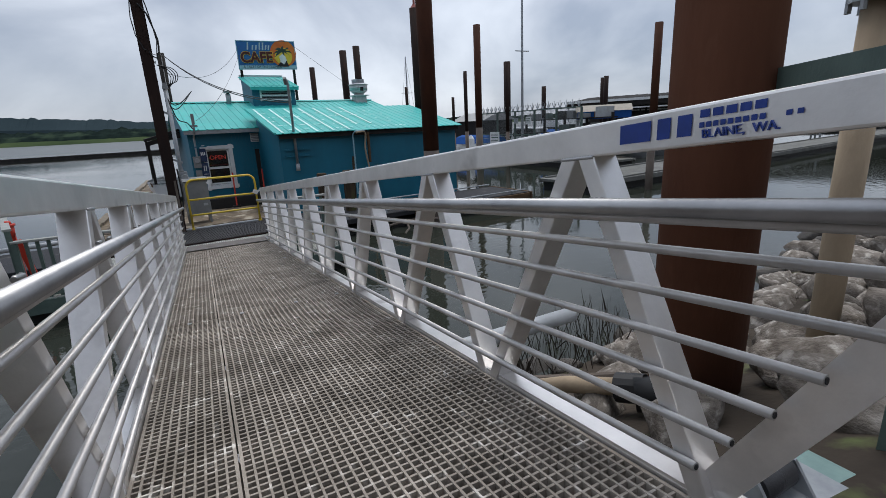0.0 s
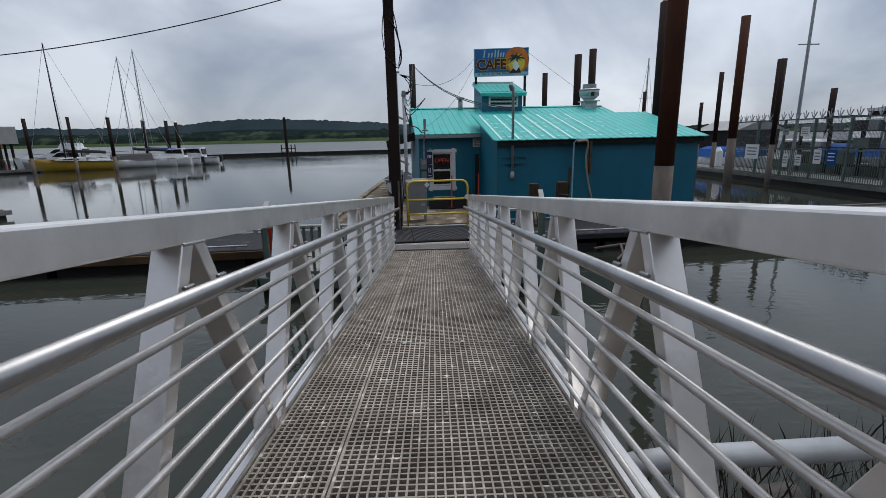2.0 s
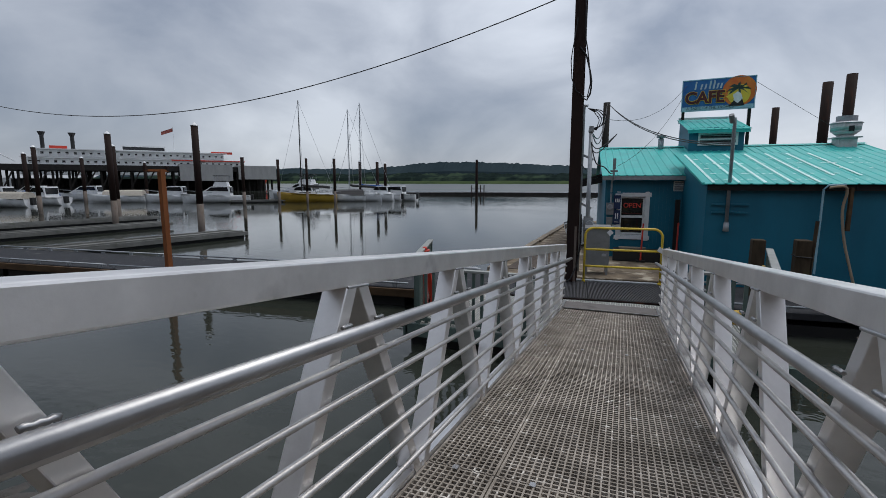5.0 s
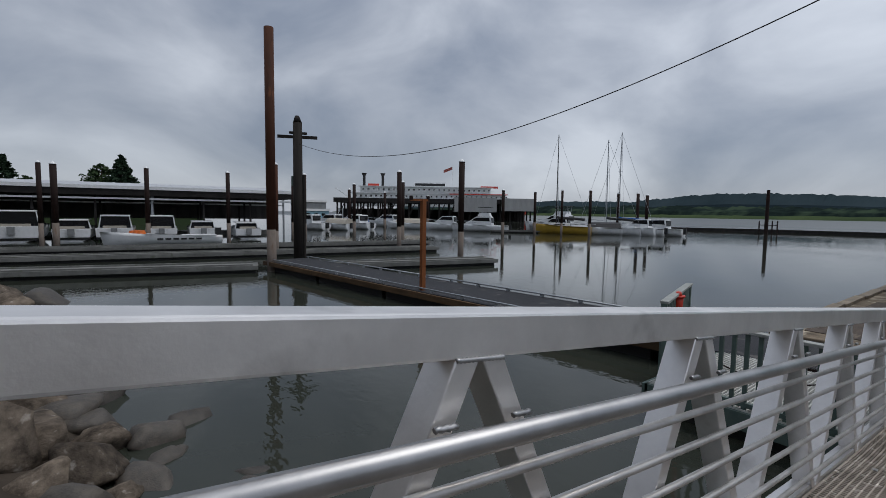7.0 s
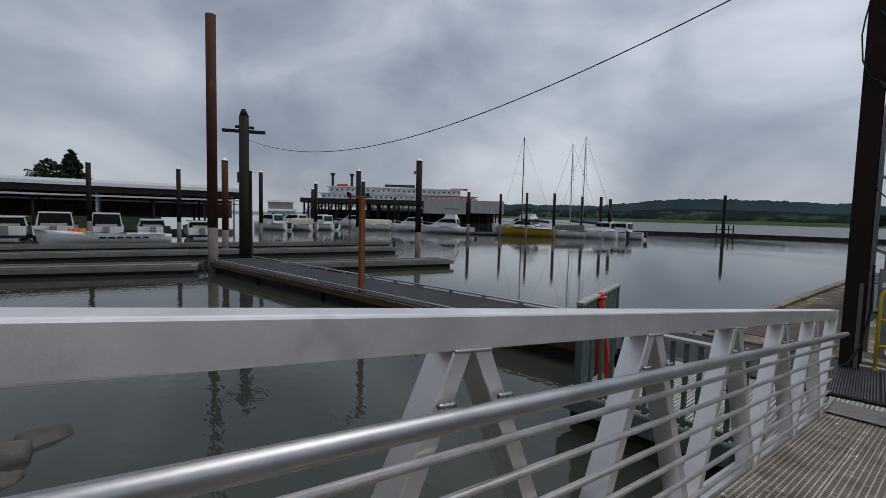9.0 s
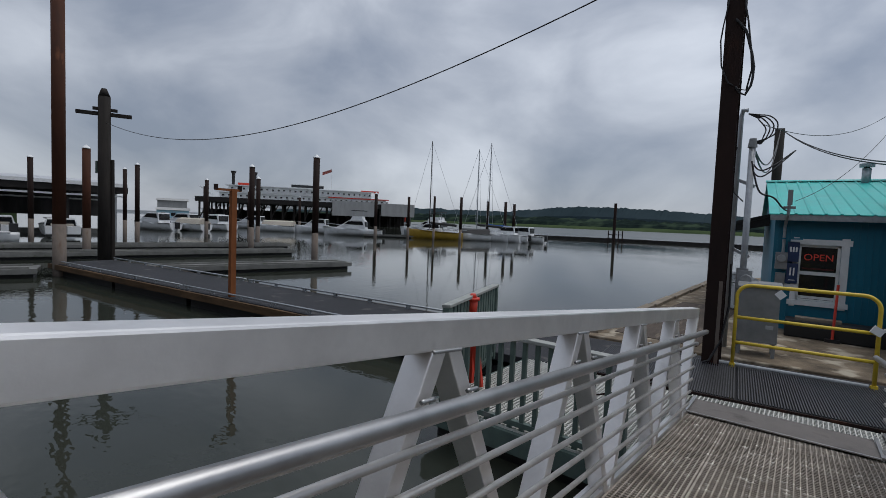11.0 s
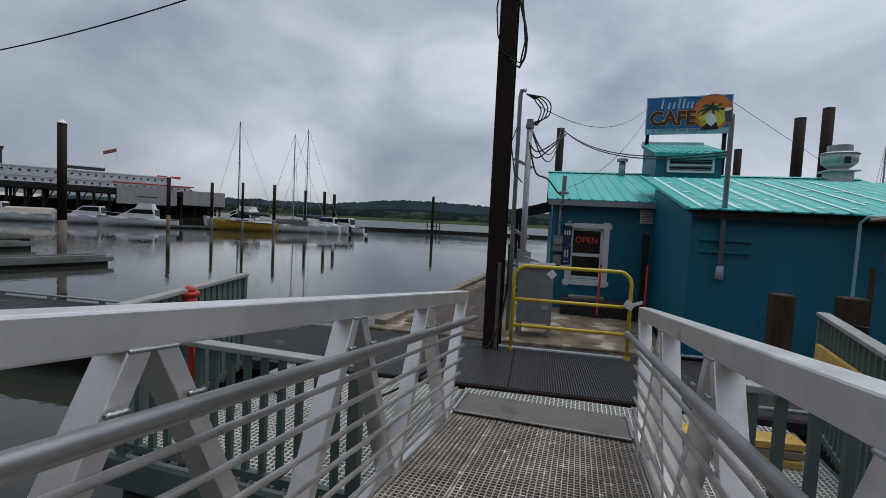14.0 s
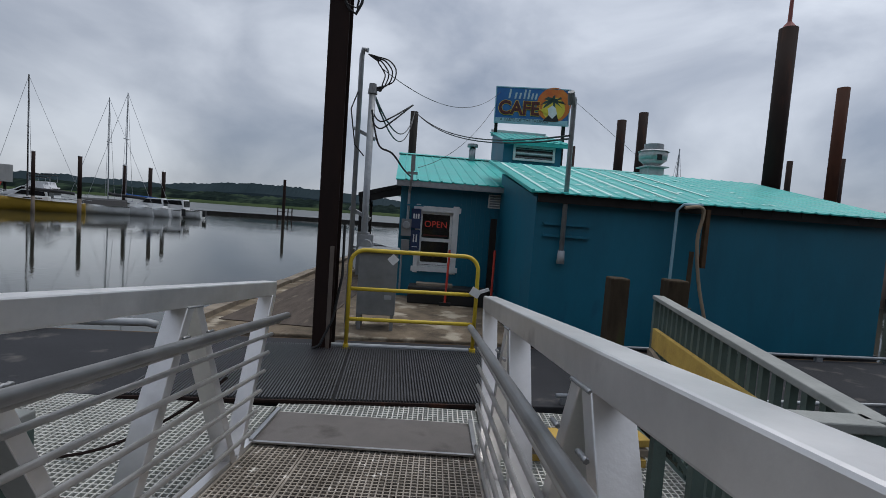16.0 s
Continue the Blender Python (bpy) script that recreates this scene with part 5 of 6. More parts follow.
part("base_rail", Build().tube([(-0.26, 0.0, 0.03), (W_ - 0.05, 0.0, 0.03)], 0.025, 10), PVC, g, "pale base pipe")
part("tag", Build().box((W_ - 0.02, -0.03, 0.75), (0.12, 0.02, 0.10), pose(0, 0, 0, 0, 30, 0)).box((W_ + 0.09, -0.03, 0.78), (0.12, 0.02, 0.04), pose(0, 0, 0, 0, -20, 0)), WHITE, g)
part("hazard_plate", Build().box((0.50, -0.03, 1.09), (0.10, 0.006, 0.10), pose(0, 0, 0, 0, 45, 0)), WHITE, g)

c = thing("transformer_cabinet", pose(-0.42, 3.55, 0.50, 0, 0, 5.0), "grey steel transformer cabinet on short legs", "cabinet")
part("body", Build().span((-0.27, -0.2, 0.14), (0.27, 0.25, 1.02)), GREY_BOX, c, bevel=0.012)
part("lid", Build().prism([(-0.24, 1.02), (0.28, 1.02), (0.22, 1.08), (-0.18, 1.08)], 0, -0.29, 0.29), GREY_BOX, c)
for x in (-0.23, 0.23):
    for y in (-0.15, 0.2):
        part("leg", Build().box((x, y, 0.03), (0.05, 0.05, 0.22)), GREY_BOX, c)
part("rating_plate", Build().box((0.16, -0.203, 0.40), (0.10, 0.006, 0.06)), PVC, c)
for x, y, h in ((0.62, 5.6, 1.05), (1.48, 5.55, 1.1)):
    p = thing("broom_handle", (x, y, 0.42), "thin orange-red pole standing by the cafe wall", "pole")
    part("pole", Build().tube([(0, 0, 0), (0.03, 0.2, h)], 0.022, 8), RED, p)
    part("foot", Build().box((0, 0, 0.03), (0.22, 0.08, 0.06)), BLACK, p)
p = thing("dark_door_post", (1.5, 6.2, 0.42), "dark brown post beside the cafe door", "post")
part("post", Build().box((0, 0, 0.85), (0.12, 0.1, 1.7)), TIMBER_DARK, p)
b = thing("dock_box", (0.65, 5.9, 0.42), "black hose reel and bin by the cafe wall", "bin")
part("body", Build().span((-0.75, -0.25, 0), (0.75, 0.25, 0.32)), BLACK, b, bevel=0.02)
part("lid", Build().span((-0.6, -0.12, 0.32), (0.1, 0.12, 0.37)), TIMBER, b)
for x, y, h, w in ((2.56, 2.34, 1.09, 0.22), (3.30, 2.45, 1.10, 0.24)):
    p = thing("timber_stub", (x, y, 0.42), "mossy square timber stub through the walkway", "post")
    part("stub", Build().box((0, 0, h / 2 - 0.3), (w, w, h + 0.6)), STUB, p, bevel=0.02)
part("strap", Build().tube([(0.14, -0.15, 0.78), (-0.14, -0.15, 0.8), (-0.2, -0.14, 0.84)], 0.012, 6), BLACK, p)
part("brace", Build().bar((0.15, 0.0, 0.3), (0.22, 0.10, 1.45), 0.05, 0.05), STUB, p)
d = thing("driftwood", (4.3, 0.3, 0.10), "pale forked driftwood caught by the float", "driftwood")
part("branch", Build().tube([(-0.7, 0.4, 0.1), (-0.2, 0.2, 0.22), (0.4, 0.25, 0.2), (0.9, 0.3, 0.1)], 0.03, 7), TIDE, d)
part("branch", Build().tube([(-0.2, 0.2, 0.22), (-0.3, -0.2, 0.12), (-0.5, -0.4, 0.05)], 0.025, 7), TIDE, d)

# ---- pipes by the bank ----
p = thing("bank_pipe", (0, 0, 0), "grey plastic pipe lying across the bank", "pipe")
part("pipe", Build().tube([(1.0, -6.95, 0.72), (1.45, -6.92, 0.76), (2.75, -6.80, 0.70)], 0.075, 14), PVC, p, smooth=True)
p = thing("bank_pipe", (0, 0, 0), "beige pipe sloping down the bank", "pipe")
part("pipe", Build().tube([(1.35, -7.3, 0.55), (1.60, -8.0, 0.90), (1.72, -8.35, 1.02)], 0.055, 12), BEIGE, p, smooth=True)
part("coupling", Build().cyl((1.70, -8.32, 1.01), (1.77, -8.47, 1.05), 0.09, 0.09, 14), BLACK, p)
p = thing("bank_pipe", (0, 0, 0), "thin weathered rod lying on the bank", "pipe")
part("pipe", Build().tube([(1.3, -6.9, 0.45), (1.85, -8.2, 0.98)], 0.03, 8), TIDE, p)
p = thing("water_main", (3.30, -8.66, 0.2), "beige wrapped standpipe with a bolted clamp on top", "pipe")
part("pipe", Build().cyl((0, 0, 0), (0, 0, 3.0), 0.085, 0.085, 20), BEIGE, p, smooth=True)
part("clamp", Build().cyl((0, 0, 2.98), (0, 0, 3.10), 0.15, 0.15, 18).cyl((0, 0, 3.10), (0, 0, 3.5), 0.11, 0.11, 16), GALV, p)
for a in range(6):
    part("bolt", Build().cyl((0.14 * math.cos(a), 0.14 * math.sin(a), 2.93), (0.14 * math.cos(a), 0.14 * math.sin(a), 3.16), 0.018, 0.018, 7), GALV, p)
part("elbow", Build().tube([(0, 0, 0.3), (-0.25, 0.15, 0.0), (-0.6, 0.3, -0.05)], 0.07, 12), BEIGE, p, smooth=True)
p = thing("valve", (1.80, -8.55, 0.98), "black pipe valve on the bank", "valve")
part("body", Build().cyl((-0.1, 0.1, 0.05), (0.1, -0.12, 0.1), 0.10, 0.10, 14).cyl((0, 0, 0.08), (0.1, 0.05, 0.22), 0.05, 0.05, 10), BLACK, p, smooth=True)


# ---- riprap ----
def rock_mesh(seed, mat):
    bm = bmesh.new()
    bmesh.ops.create_icosphere(bm, subdivisions=3, radius=1.0)
    for v in bm.verts:
        p = v.co.copy()
        d = 0.34 * noise.noise(p * 0.9 + Vector((seed * 7.1, 0, 0))) + 0.10 * noise.noise(p * 2.3 + Vector((0, seed * 3.3, 0))) + 0.055 * noise.noise(p * 5 + Vector((0, 0, seed))) + 0.03 * noise.noise(p * 11 + Vector((seed, 0, 0)))
        f = 1 + d
        # flattened faces, as of broken stone
        for k in range(7):
            nrm = Vector((math.sin(seed * 2.1 + k * 2.4), math.cos(seed * 1.3 + k * 1.7), math.sin(seed * 0.7 + k * 1.1))).normalized()
            h = p.dot(nrm) * f
            lim = 0.52 + 0.06 * (k % 4)
            if h > lim:
                f *= lim / h + (1 - lim / h) * 0.08
        v.co = p * f
    me = bpy.data.meshes.new("rock")
    bm.to_mesh(me)
    bm.free()
    me.materials.append(mat)
    for p in me.polygons:
        p.use_smooth = True
    return me


ROCKS = [rock_mesh(k + 1, ROCK) for k in range(7)]
PALE = [rock_mesh(k + 1, ROCK_PALE) for k in range(7)]
WET = [rock_mesh(k + 20, ROCK_WET) for k in range(4)]


def rock(x, y, z, s, k, wet=False, sq=0.65):
    r = new("boulder", (WET if wet else PALE if x > 0 else ROCKS)[k % (4 if wet else 7)])
    random.seed(int(x * 91 + y * 57) + k)
    r.matrix_basis = pose(x, y, z, random.uniform(-15, 15), random.uniform(-15, 15), random.uniform(0, 360)) @ Matrix.Diagonal((s, s * random.uniform(0.65, 0.9), s * sq, 1))
    tagged(r, "dark wet boulder at the water's edge" if wet else "grey-brown riprap boulder on the bank", "rock", "riprap boulders")


for x, y, z, s, k, wet in ((-5.75, -8.1, 0.35, 0.78, 0, False), (-5.35, -7.3, 0.15, 0.42, 1, False), (-4.75, -7.45, 0.02, 0.48, 2, True), (-5.95, -6.75, -0.02, 0.42, 3, True), (-5.35, -6.65, -0.05, 0.28, 1, True),
                           (-4.2, -7.7, 0.05, 0.45, 4, False), (-4.6, -6.05, -0.12, 0.33, 0, True), (-6.9, -7.6, 0.1, 0.5, 5, True), (-4.25, -6.1, -0.10, 0.42, 2, True), (-3.5, -7.5, 0.05, 0.4, 3, False),
                           (-6.6, -8.6, 0.5, 0.8, 6, False), (-15.9, -8.0, -0.05, 0.85, 3, True), (-15.4, -8.8, 0.05, 0.8, 2, False), (-16.8, -9.0, 0.1, 0.9, 1, False), (-14.6, -9.8, 0.2, 0.8, 0, False), (-12.4, -9.6, 0.1, 0.8, 4, False),
                           (-4.9, -8.2, 0.25, 0.42, 5, False), (-4.1, -8.4, 0.5, 0.5, 2, False), (-3.2, -8.3, 0.5, 0.5, 6, False), (-2.6, -7.5, 0.1, 0.4, 1, False), (-1.7, -7.2, 0.0, 0.4, 0, True), (-2.63, -6.23, -0.12, 0.36, 5, True), (-7.04, -7.95, 0.2, 0.6, 3, False), (-6.74, -7.29, 0.0, 0.45, 1, True), (-6.06, -7.75, 0.15, 0.55, 6, False), (-5.98, -7.2, 0.08, 0.36, 2, False), (-5.0, -6.84, -0.08, 0.42, 0, True), (-4.77, -7.15, -0.05, 0.34, 4, False), (-5.28, -7.65, 0.1, 0.4, 5, False), (-6.2, -6.4, -0.15, 0.5, 2, True), (-8.0, -8.2, 0.2, 0.7, 0, False), (-7.6, -7.2, 0.0, 0.5, 3, True), (-3.9, -6.9, -0.08, 0.36, 1, True), (-3.2, -6.8, -0.08, 0.35, 2, True)):
    rock(x, y, z, s, k, wet)
random.seed(21)
spots, tries = [], 0
while len(spots) < 295 and tries < 9000:
    tries += 1
    x, y = random.uniform(1.25, 12.5), random.uniform(-11.5, -5.2)
    s = random.uniform(0.16, 0.42)
    if all((x - a) ** 2 + (y - b) ** 2 > (0.50 * (s + c)) ** 2 for a, b, c in spots) and (x - 2.12) ** 2 + (y + 8.52) ** 2 > (0.3 + s * 0.7) ** 2 and not (x < 2.6 and y > -7.6) and not (x < 1.9 and y < -8.9) and y < -6.3 + 0.22 * max(0, x - 6):
        spots.append((x, y, s))
for k, (x, y, s) in enumerate(spots):
    rock(x, y, bank_height(x, y) + 0.12 * s, s, k, bank_height(x, y) < 0.05)
random.seed(22)
for k in range(60):
    x, y = random.uniform(-13, -2.0), random.uniform(-13.5, -8.2)
    s = random.uniform(0.3, 0.65)
    rock(x, y, bank_height(x, y) + 0.1 * s, s, k)


def build_reeds():
    random.seed(5)
    b = Build()
    for k in range(420):
        left = random.random() < 0.3
        x, y = (random.uniform(-3.2, -2.0), random.uniform(-7.4, -6.8)) if left else (random.uniform(1.7, 4.4), random.uniform(-7.1, -5.9))
        h = random.uniform(0.2, 0.55)
        dx, dy = random.uniform(-.15, .15), random.uniform(-.15, .15)
        z = max(0, bank_height(x, y)) - 0.03
        b.add([(x - 0.005, y, z), (x + 0.005, y, z), (x + dx * .5, y + dy * .5, z + h * .6), (x + dx, y + dy, z + h)], [(0, 1, 2), (0, 2, 3)])
    tagged(part("dry_reeds", b, EARTH), "thin dry reeds at the water's edge", "reeds", kind="stuff")


build_reeds()


# ---- left basin: floats ----
def float_run(a, b, w, name="finger_float", z=0.30, label="weathered grey finger float"):
    a, b = Vector((*a, 0)), Vector((*b, 0))
    d = b - a
    f = thing(name, pose(a.x, a.y, 0, 0, 0, math.degrees(math.atan2(d.y, d.x))), label, "dock", "finger floats")
    part("deck", Build().span((0, -w / 2, z - 0.1), (d.length, w / 2, z)), FLOAT_GREY, f)
    part("hull", Build().span((0.1, -w / 2 + 0.12, -0.4), (d.length - 0.1, w / 2 - 0.12, z - 0.1)), BLACK, f)
    for s in (-1, 1):
        part("waler", Build().span((0, s * (w / 2 + 0.04) - 0.04, z - 0.16), (d.length, s * (w / 2 + 0.04) + 0.04, z + 0.01)), FLOAT_GREY, f)
        part("kerb", Build().span((0.2, s * (w / 2 - 0.1) - 0.05, z), (d.length - 0.2, s * (w / 2 - 0.1) + 0.05, z + 0.06)), FLOAT_GREY, f)
    return f


float_run((-16.9, 9.1), (-18.7, 1.4), 1.1)
float_run((-20.0, -1.4), (-26.0, -22.0), 1.2)
float_run((-24.7, 11.4), (-30.2, -22.0), 1.2)
float_run((-29.9, 14.6), (-36.2, -24.0), 1.2)
float_run((-46.5, 37.5), (-29.5, 53.5), 1.6, label="grey mooring float among sailing boats")
float_run((18.4, 26.0), (18.6, 7.0), 2.6, "side_dock", 0.42, "weathered dock with a fenced gate")
float_run((11.4, 2.9), (52.0, 7.4), 2.4, "side_dock", 0.42, "long side dock with timber edge")
l = thing("log_boom", (0, 0, 0), "long dark floating breakwater across the river", "breakwater", kind="structure")
b = Build()
pts = [(-46, 76), (-30, 84), (-12, 87), (20, 92), (80, 110)]
for (x0, y0), (x1, y1) in zip(pts, pts[1:]):
    b.bar((x0, y0, 0.22), (x1, y1, 0.22), 1.4, 0.6)
part("boom", b, SHED_DARK, l)


# ---- boats ----
def motor_boat(x, y, rz, L, B=2.3, H=0.85, hull=HULL_WHITE, cover=None, cabin=True, label="white motor boat with a dark windscreen", fly=False):
    t = thing("motor_boat", pose(x, y, 0.05, 0, 0, rz), label, "boat", "moored boats")
    part("hull", hull_build(L, B, H), hull, t, smooth=True)
    part("rub_rail", Build().span((-L / 2, -B * 0.42, H - 0.08), (L * 0.15, B * 0.42, H - 0.02)), BLACK, t)
    if cover:
        part("canvas_cover", Build().prism([(-B * 0.42, H), (B * 0.42, H), (B * 0.25, H + 0.55), (0, H + 0.72), (-B * 0.25, H + 0.55)], 0, -L * 0.46, L * 0.22), cover, t)
    elif cabin:
        c = part("cabin", Build().prism([(-L * 0.22, H - 0.05), (L * 0.30, H + 0.05), (L * 0.16, H + 0.65), (L * 0.06, H + 1.15), (-L * 0.20, H + 1.2)], 1, -B * 0.36, B * 0.36), HULL_WHITE, t, bevel=0.04)
        part("windscreen", Build().prism([(-L * 0.19, H + 0.55), (L * 0.135, H + 0.62), (L * 0.065, H + 1.05), (-L * 0.17, H + 1.08)], 1, -B * 0.365, B * 0.365), DARK_GLASS, c)
        part("rear_glass", Build().span((-L * 0.222, -B * 0.30, H + 0.35), (-L * 0.20, B * 0.30, H + 1.05)), DARK_GLASS, c)
        if fly:
            part("flybridge", Build().prism([(-L * 0.18, H + 1.2), (L * 0.04, H + 1.2), (L * 0.0, H + 1.75), (-L * 0.16, H + 1.75)], 1, -B * 0.32, B * 0.32), HULL_WHITE, c)
            part("bimini", Build().span((-L * 0.2, -B * 0.33, H + 2.45), (L * 0.02, B * 0.33, H + 2.53)), BLACK, c)
            for xx in (-L * 0.18, 0):
                for yy in (-B * 0.3, B * 0.3):
                    part("bimini_leg", Build().cyl((xx, yy, H + 1.7), (xx, yy, H + 2.46), 0.03, 0.03, 6), GALV, c)
    part("engine", Build().box((-L / 2 - 0.15, 0, H * 0.7), (0.35, 0.4, 0.75)), BLACK, t)
    part("rail", Build().tube([(L * 0.05, -B * 0.38, H + 0.4), (L * 0.3, -B * 0.28, H + 0.55), (L * 0.47, 0, H + 0.65), (L * 0.3, B * 0.28, H + 0.55), (L * 0.05, B * 0.38, H + 0.4)], 0.02, 5), GALV, t)
    return t


def sail_boat(x, y, rz, L, mast, hull=HULL_WHITE, cover=BLUE_CANVAS, label="white sailing boat with a blue sail cover", mx=0.05, mastmat=GALV, rake=0.0):
    t = thing("sail_boat", pose(x, y, 0.05, 0, 0, rz), label, "boat", "moored boats")
    B = L * 0.3
    part("hull", hull_build(L, B, 0.95, 0.3, 0.7, 0.35, 0.6), hull, t, smooth=True)
    part("toe_rail", Build().span((-L * 0.48, -B * 0.36, 0.93), (L * 0.1, B * 0.36, 0.99)), WHITE, t)
    part("coach_roof", Build().prism([(-L * 0.12, 0.9), (L * 0.26, 1.0), (L * 0.20, 1.32), (-L * 0.12, 1.42)], 1, -B * 0.26, B * 0.26), WHITE, t, bevel=0.05)
    part("port_light", Build().span((-L * 0.05, -B * 0.265, 1.14), (L * 0.14, B * 0.265, 1.24)), DARK_GLASS, t)
    m = part("mast", Build().cyl((L * mx, 0, 1.0), (L * mx - rake, 0, mast), 0.075, 0.05, 8), mastmat, t, "tall slender mast")
    part("spreader", Build().bar((L * mx, -0.6, mast * 0.62), (L * mx, 0.6, mast * 0.62), 0.05, 0.04), mastmat, m)
    for p0 in ((L * 0.5, 0, 1.3), (-L * 0.48, 0, 1.0), (L * mx - 0.2, B * 0.42, 1.0), (L * mx - 0.2, -B * 0.42, 1.0)):
        part("stay", Build().cyl(p0, (L * mx - rake, 0, mast - 0.1), 0.018, 0.018, 4), GALV, m)
    part("sail_cover", Build().tube([(L * mx - 0.1, 0, 2.15), (L * mx - 0.5, 0, 2.05), (-L * 0.25, 0, 1.95), (-L * 0.38, 0, 1.85)], 0.17, 8), cover, t)
    part("cockpit", Build().span((-L * 0.42, -B * 0.22, 0.95), (-L * 0.16, B * 0.22, 1.18)), WHITE, t)
    part("pulpit", Build().tube([(L * 0.32, -B * 0.22, 1.75), (L * 0.5, 0, 1.9), (L * 0.32, B * 0.22, 1.75)], 0.025, 5), GALV, t)
    return t


sail_boat(-38.8, 43.2, 212, 7.4, 12.9, HULL_YELLOW, BLACK, "yellow-hulled sailing boat with a dark mast", 0.11, TIMBER_DARK)
motor_boat(-43.5, 48.2, 200, 9.5, 3.2, 1.2, label="white flybridge cruiser among the sailing boats", fly=True)
sail_boat(-35.2, 48.4, 190, 8.5, 12.4, cover=BLACK, label="white sailing boat with a black sail cover", rake=-0.1)
sail_boat(-34.0, 49.4, 185, 9.0, 13.3)
motor_boat(-31.8, 50.0, 195, 6.0, 2.2)
motor_boat(-30.4, 51.8, 185, 6.5, 2.3, label="small white launch at the float's end")
motor_boat(-35.7, 46.6, 215, 6.0, 2.3, cover=BLACK, label="white boat under a black cover")
motor_boat(-41.5, 45.5, 205, 7.5, 2.6, hull=HULL_GREY, fly=True, label="dark cruiser with a tall flying bridge")
motor_boat(-48.5, 37.5, 215, 8.0, 2.6, fly=True, label="white cruiser with a flying bridge")
motor_boat(-55.0, 36.5, 215, 6.5, 2.3)
motor_boat(-60.5, 33.0, 215, 6.5, 2.3, cover=BEIGE_CANVAS, label="white boat under a pale cover")
motor_boat(-72.0, 36.5, 215, 7.5, 2.5)
motor_boat(-80.0, 34.0, 205, 7.0, 2.4)
motor_boat(-62.0, 25.5, 190, 6.0, 2.3)
motor_boat(-70.0, 29.0, 190, 6.0, 2.3, cover=BLUE_CANVAS, label="white boat with a blue canvas top")
motor_boat(-62.0, 18.0, 200, 6.5, 2.3, label="white motor boat by the pale floating house")
motor_boat(-67.0, 23.5, 205, 7.0, 2.4, hull=HULL_GREY, label="grey motor boat by the pale floating house")
motor_boat(-60.0, 21.0, 195, 6.0, 2.2, cover=BEIGE_CANVAS, label="white boat under a pale cover")
# the open skiff in front of the covered berths
s = thing("skiff", pose(-38.4, -2.3, 0.05, 0, 0, 266), "long open aluminium skiff with orange floats aboard", "boat")
part("hull", hull_build(7.2, 1.7, 0.62, 0.2, 0.8, 0.3, 0.85), HULL_WHITE, s, smooth=True)
part("gunwale", Build().span((-3.2, -0.8, 0.6), (0.5, 0.8, 0.66)), HULL_WHITE, s)
for y0 in (-0.86, 0.83):
    for k in range(6):
        part("dark_bar", Build().span((-2.2 + k * 0.48, y0, 0.34), (-1.84 + k * 0.48, y0 + 0.03, 0.46)), BLACK, s)
part("engine", Build().box((-3.4, 0, 0.7), (0.4, 0.4, 0.9)), BLACK, s)
for dx, dy, r in ((1.7, 0.1, 0.26), (1.4, -0.25, 0.22), (1.5, 0.35, 0.24), (2.0, -0.1, 0.22), (1.75, 0.2, 0.24)):
    part("buoy", Build().cyl((dx, dy, 0.75), (dx, dy, 0.75 + r), r, r * 0.7, 12), ORANGE, s)


# ---- covered moorage ----
def moorage(m, L, depth, eave, name, label, bays, boats=True, roofmat=ROOF_PALE):
    """Open boat shed: posts, trusses and a long low roof; its open front looks along -y of its own frame."""
    t = thing("boat_shed", m, label, "boat shed")
    part("roof", corrugated(0, L, int(L / 1.2), (-0.6, eave), (depth, eave + 0.75), 0.06, 0.03), roofmat, t, "long pale metal roof")
    part("roof_edge", Build().span((0, -0.66, eave - 0.16), (L, -0.58, eave + 0.10)), WHITE, t)
    part("fascia", Build().span((0, -0.56, eave - 0.66), (L, -0.50, eave - 0.17)), SHED_DARK, t)
    part("rear_gutter", Build().span((0, depth * 0.5, eave - 1.25), (L, depth * 0.5 + 0.1, eave - 1.12)), WHITE, t)
    part("front_beam", Build().span((0, -0.3, eave - 0.62), (L, -0.15, eave - 0.42)), SHED_DARK, t)
    part("mid_beam", Build().span((0, -0.42, eave - 0.98), (L, -0.34, eave - 0.84)), WHITE, t, "pale gutter line")
    part("back_wall", Build().span((0, depth - 0.1, 1.6), (L, depth, eave + 0.4)), SHED_MID, t)
    part("berth_float", Build().span((0, depth * 0.8, -0.2), (L, depth, 0.4)), FLOAT_GREY, t)
    for i in range(bays + 1):
        x = min(L * i / bays, L - 0.1)
        tr = Build()
        tr.bar((x, -0.5, eave - 0.1), (x, depth, eave + 0.6), 0.1, 0.14).bar((x, -0.5, eave - 0.55), (x, depth, eave - 0.55), 0.1, 0.14)
        for k in range(5):
            y = -0.4 + k * depth / 5
            tr.bar((x, y, eave - 0.5), (x, y + depth / 10, eave - 0.05 + 0.1 * k), 0.06, 0.06, (1, 0, 0)).bar((x, y + depth / 10, eave - 0.05 + 0.1 * k), (x, y + depth / 5, eave - 0.5), 0.06, 0.06, (1, 0, 0))
        part("truss", tr, SHED_DARK, t)
        for y in (0.0, depth * 0.4, depth * 0.8):
            part("post", Build().box((x, y, eave / 2 - 0.2), (0.16, 0.16, eave + 0.3)), SHED_DARK if i % 3 else GALV, t)
    return t


moorage(pose(-50.0, -36.5, 0, 0, 0, 83.0), 46, 9.0, 4.25, "boat_shed", "long open boat shed with a pale metal roof", 12)


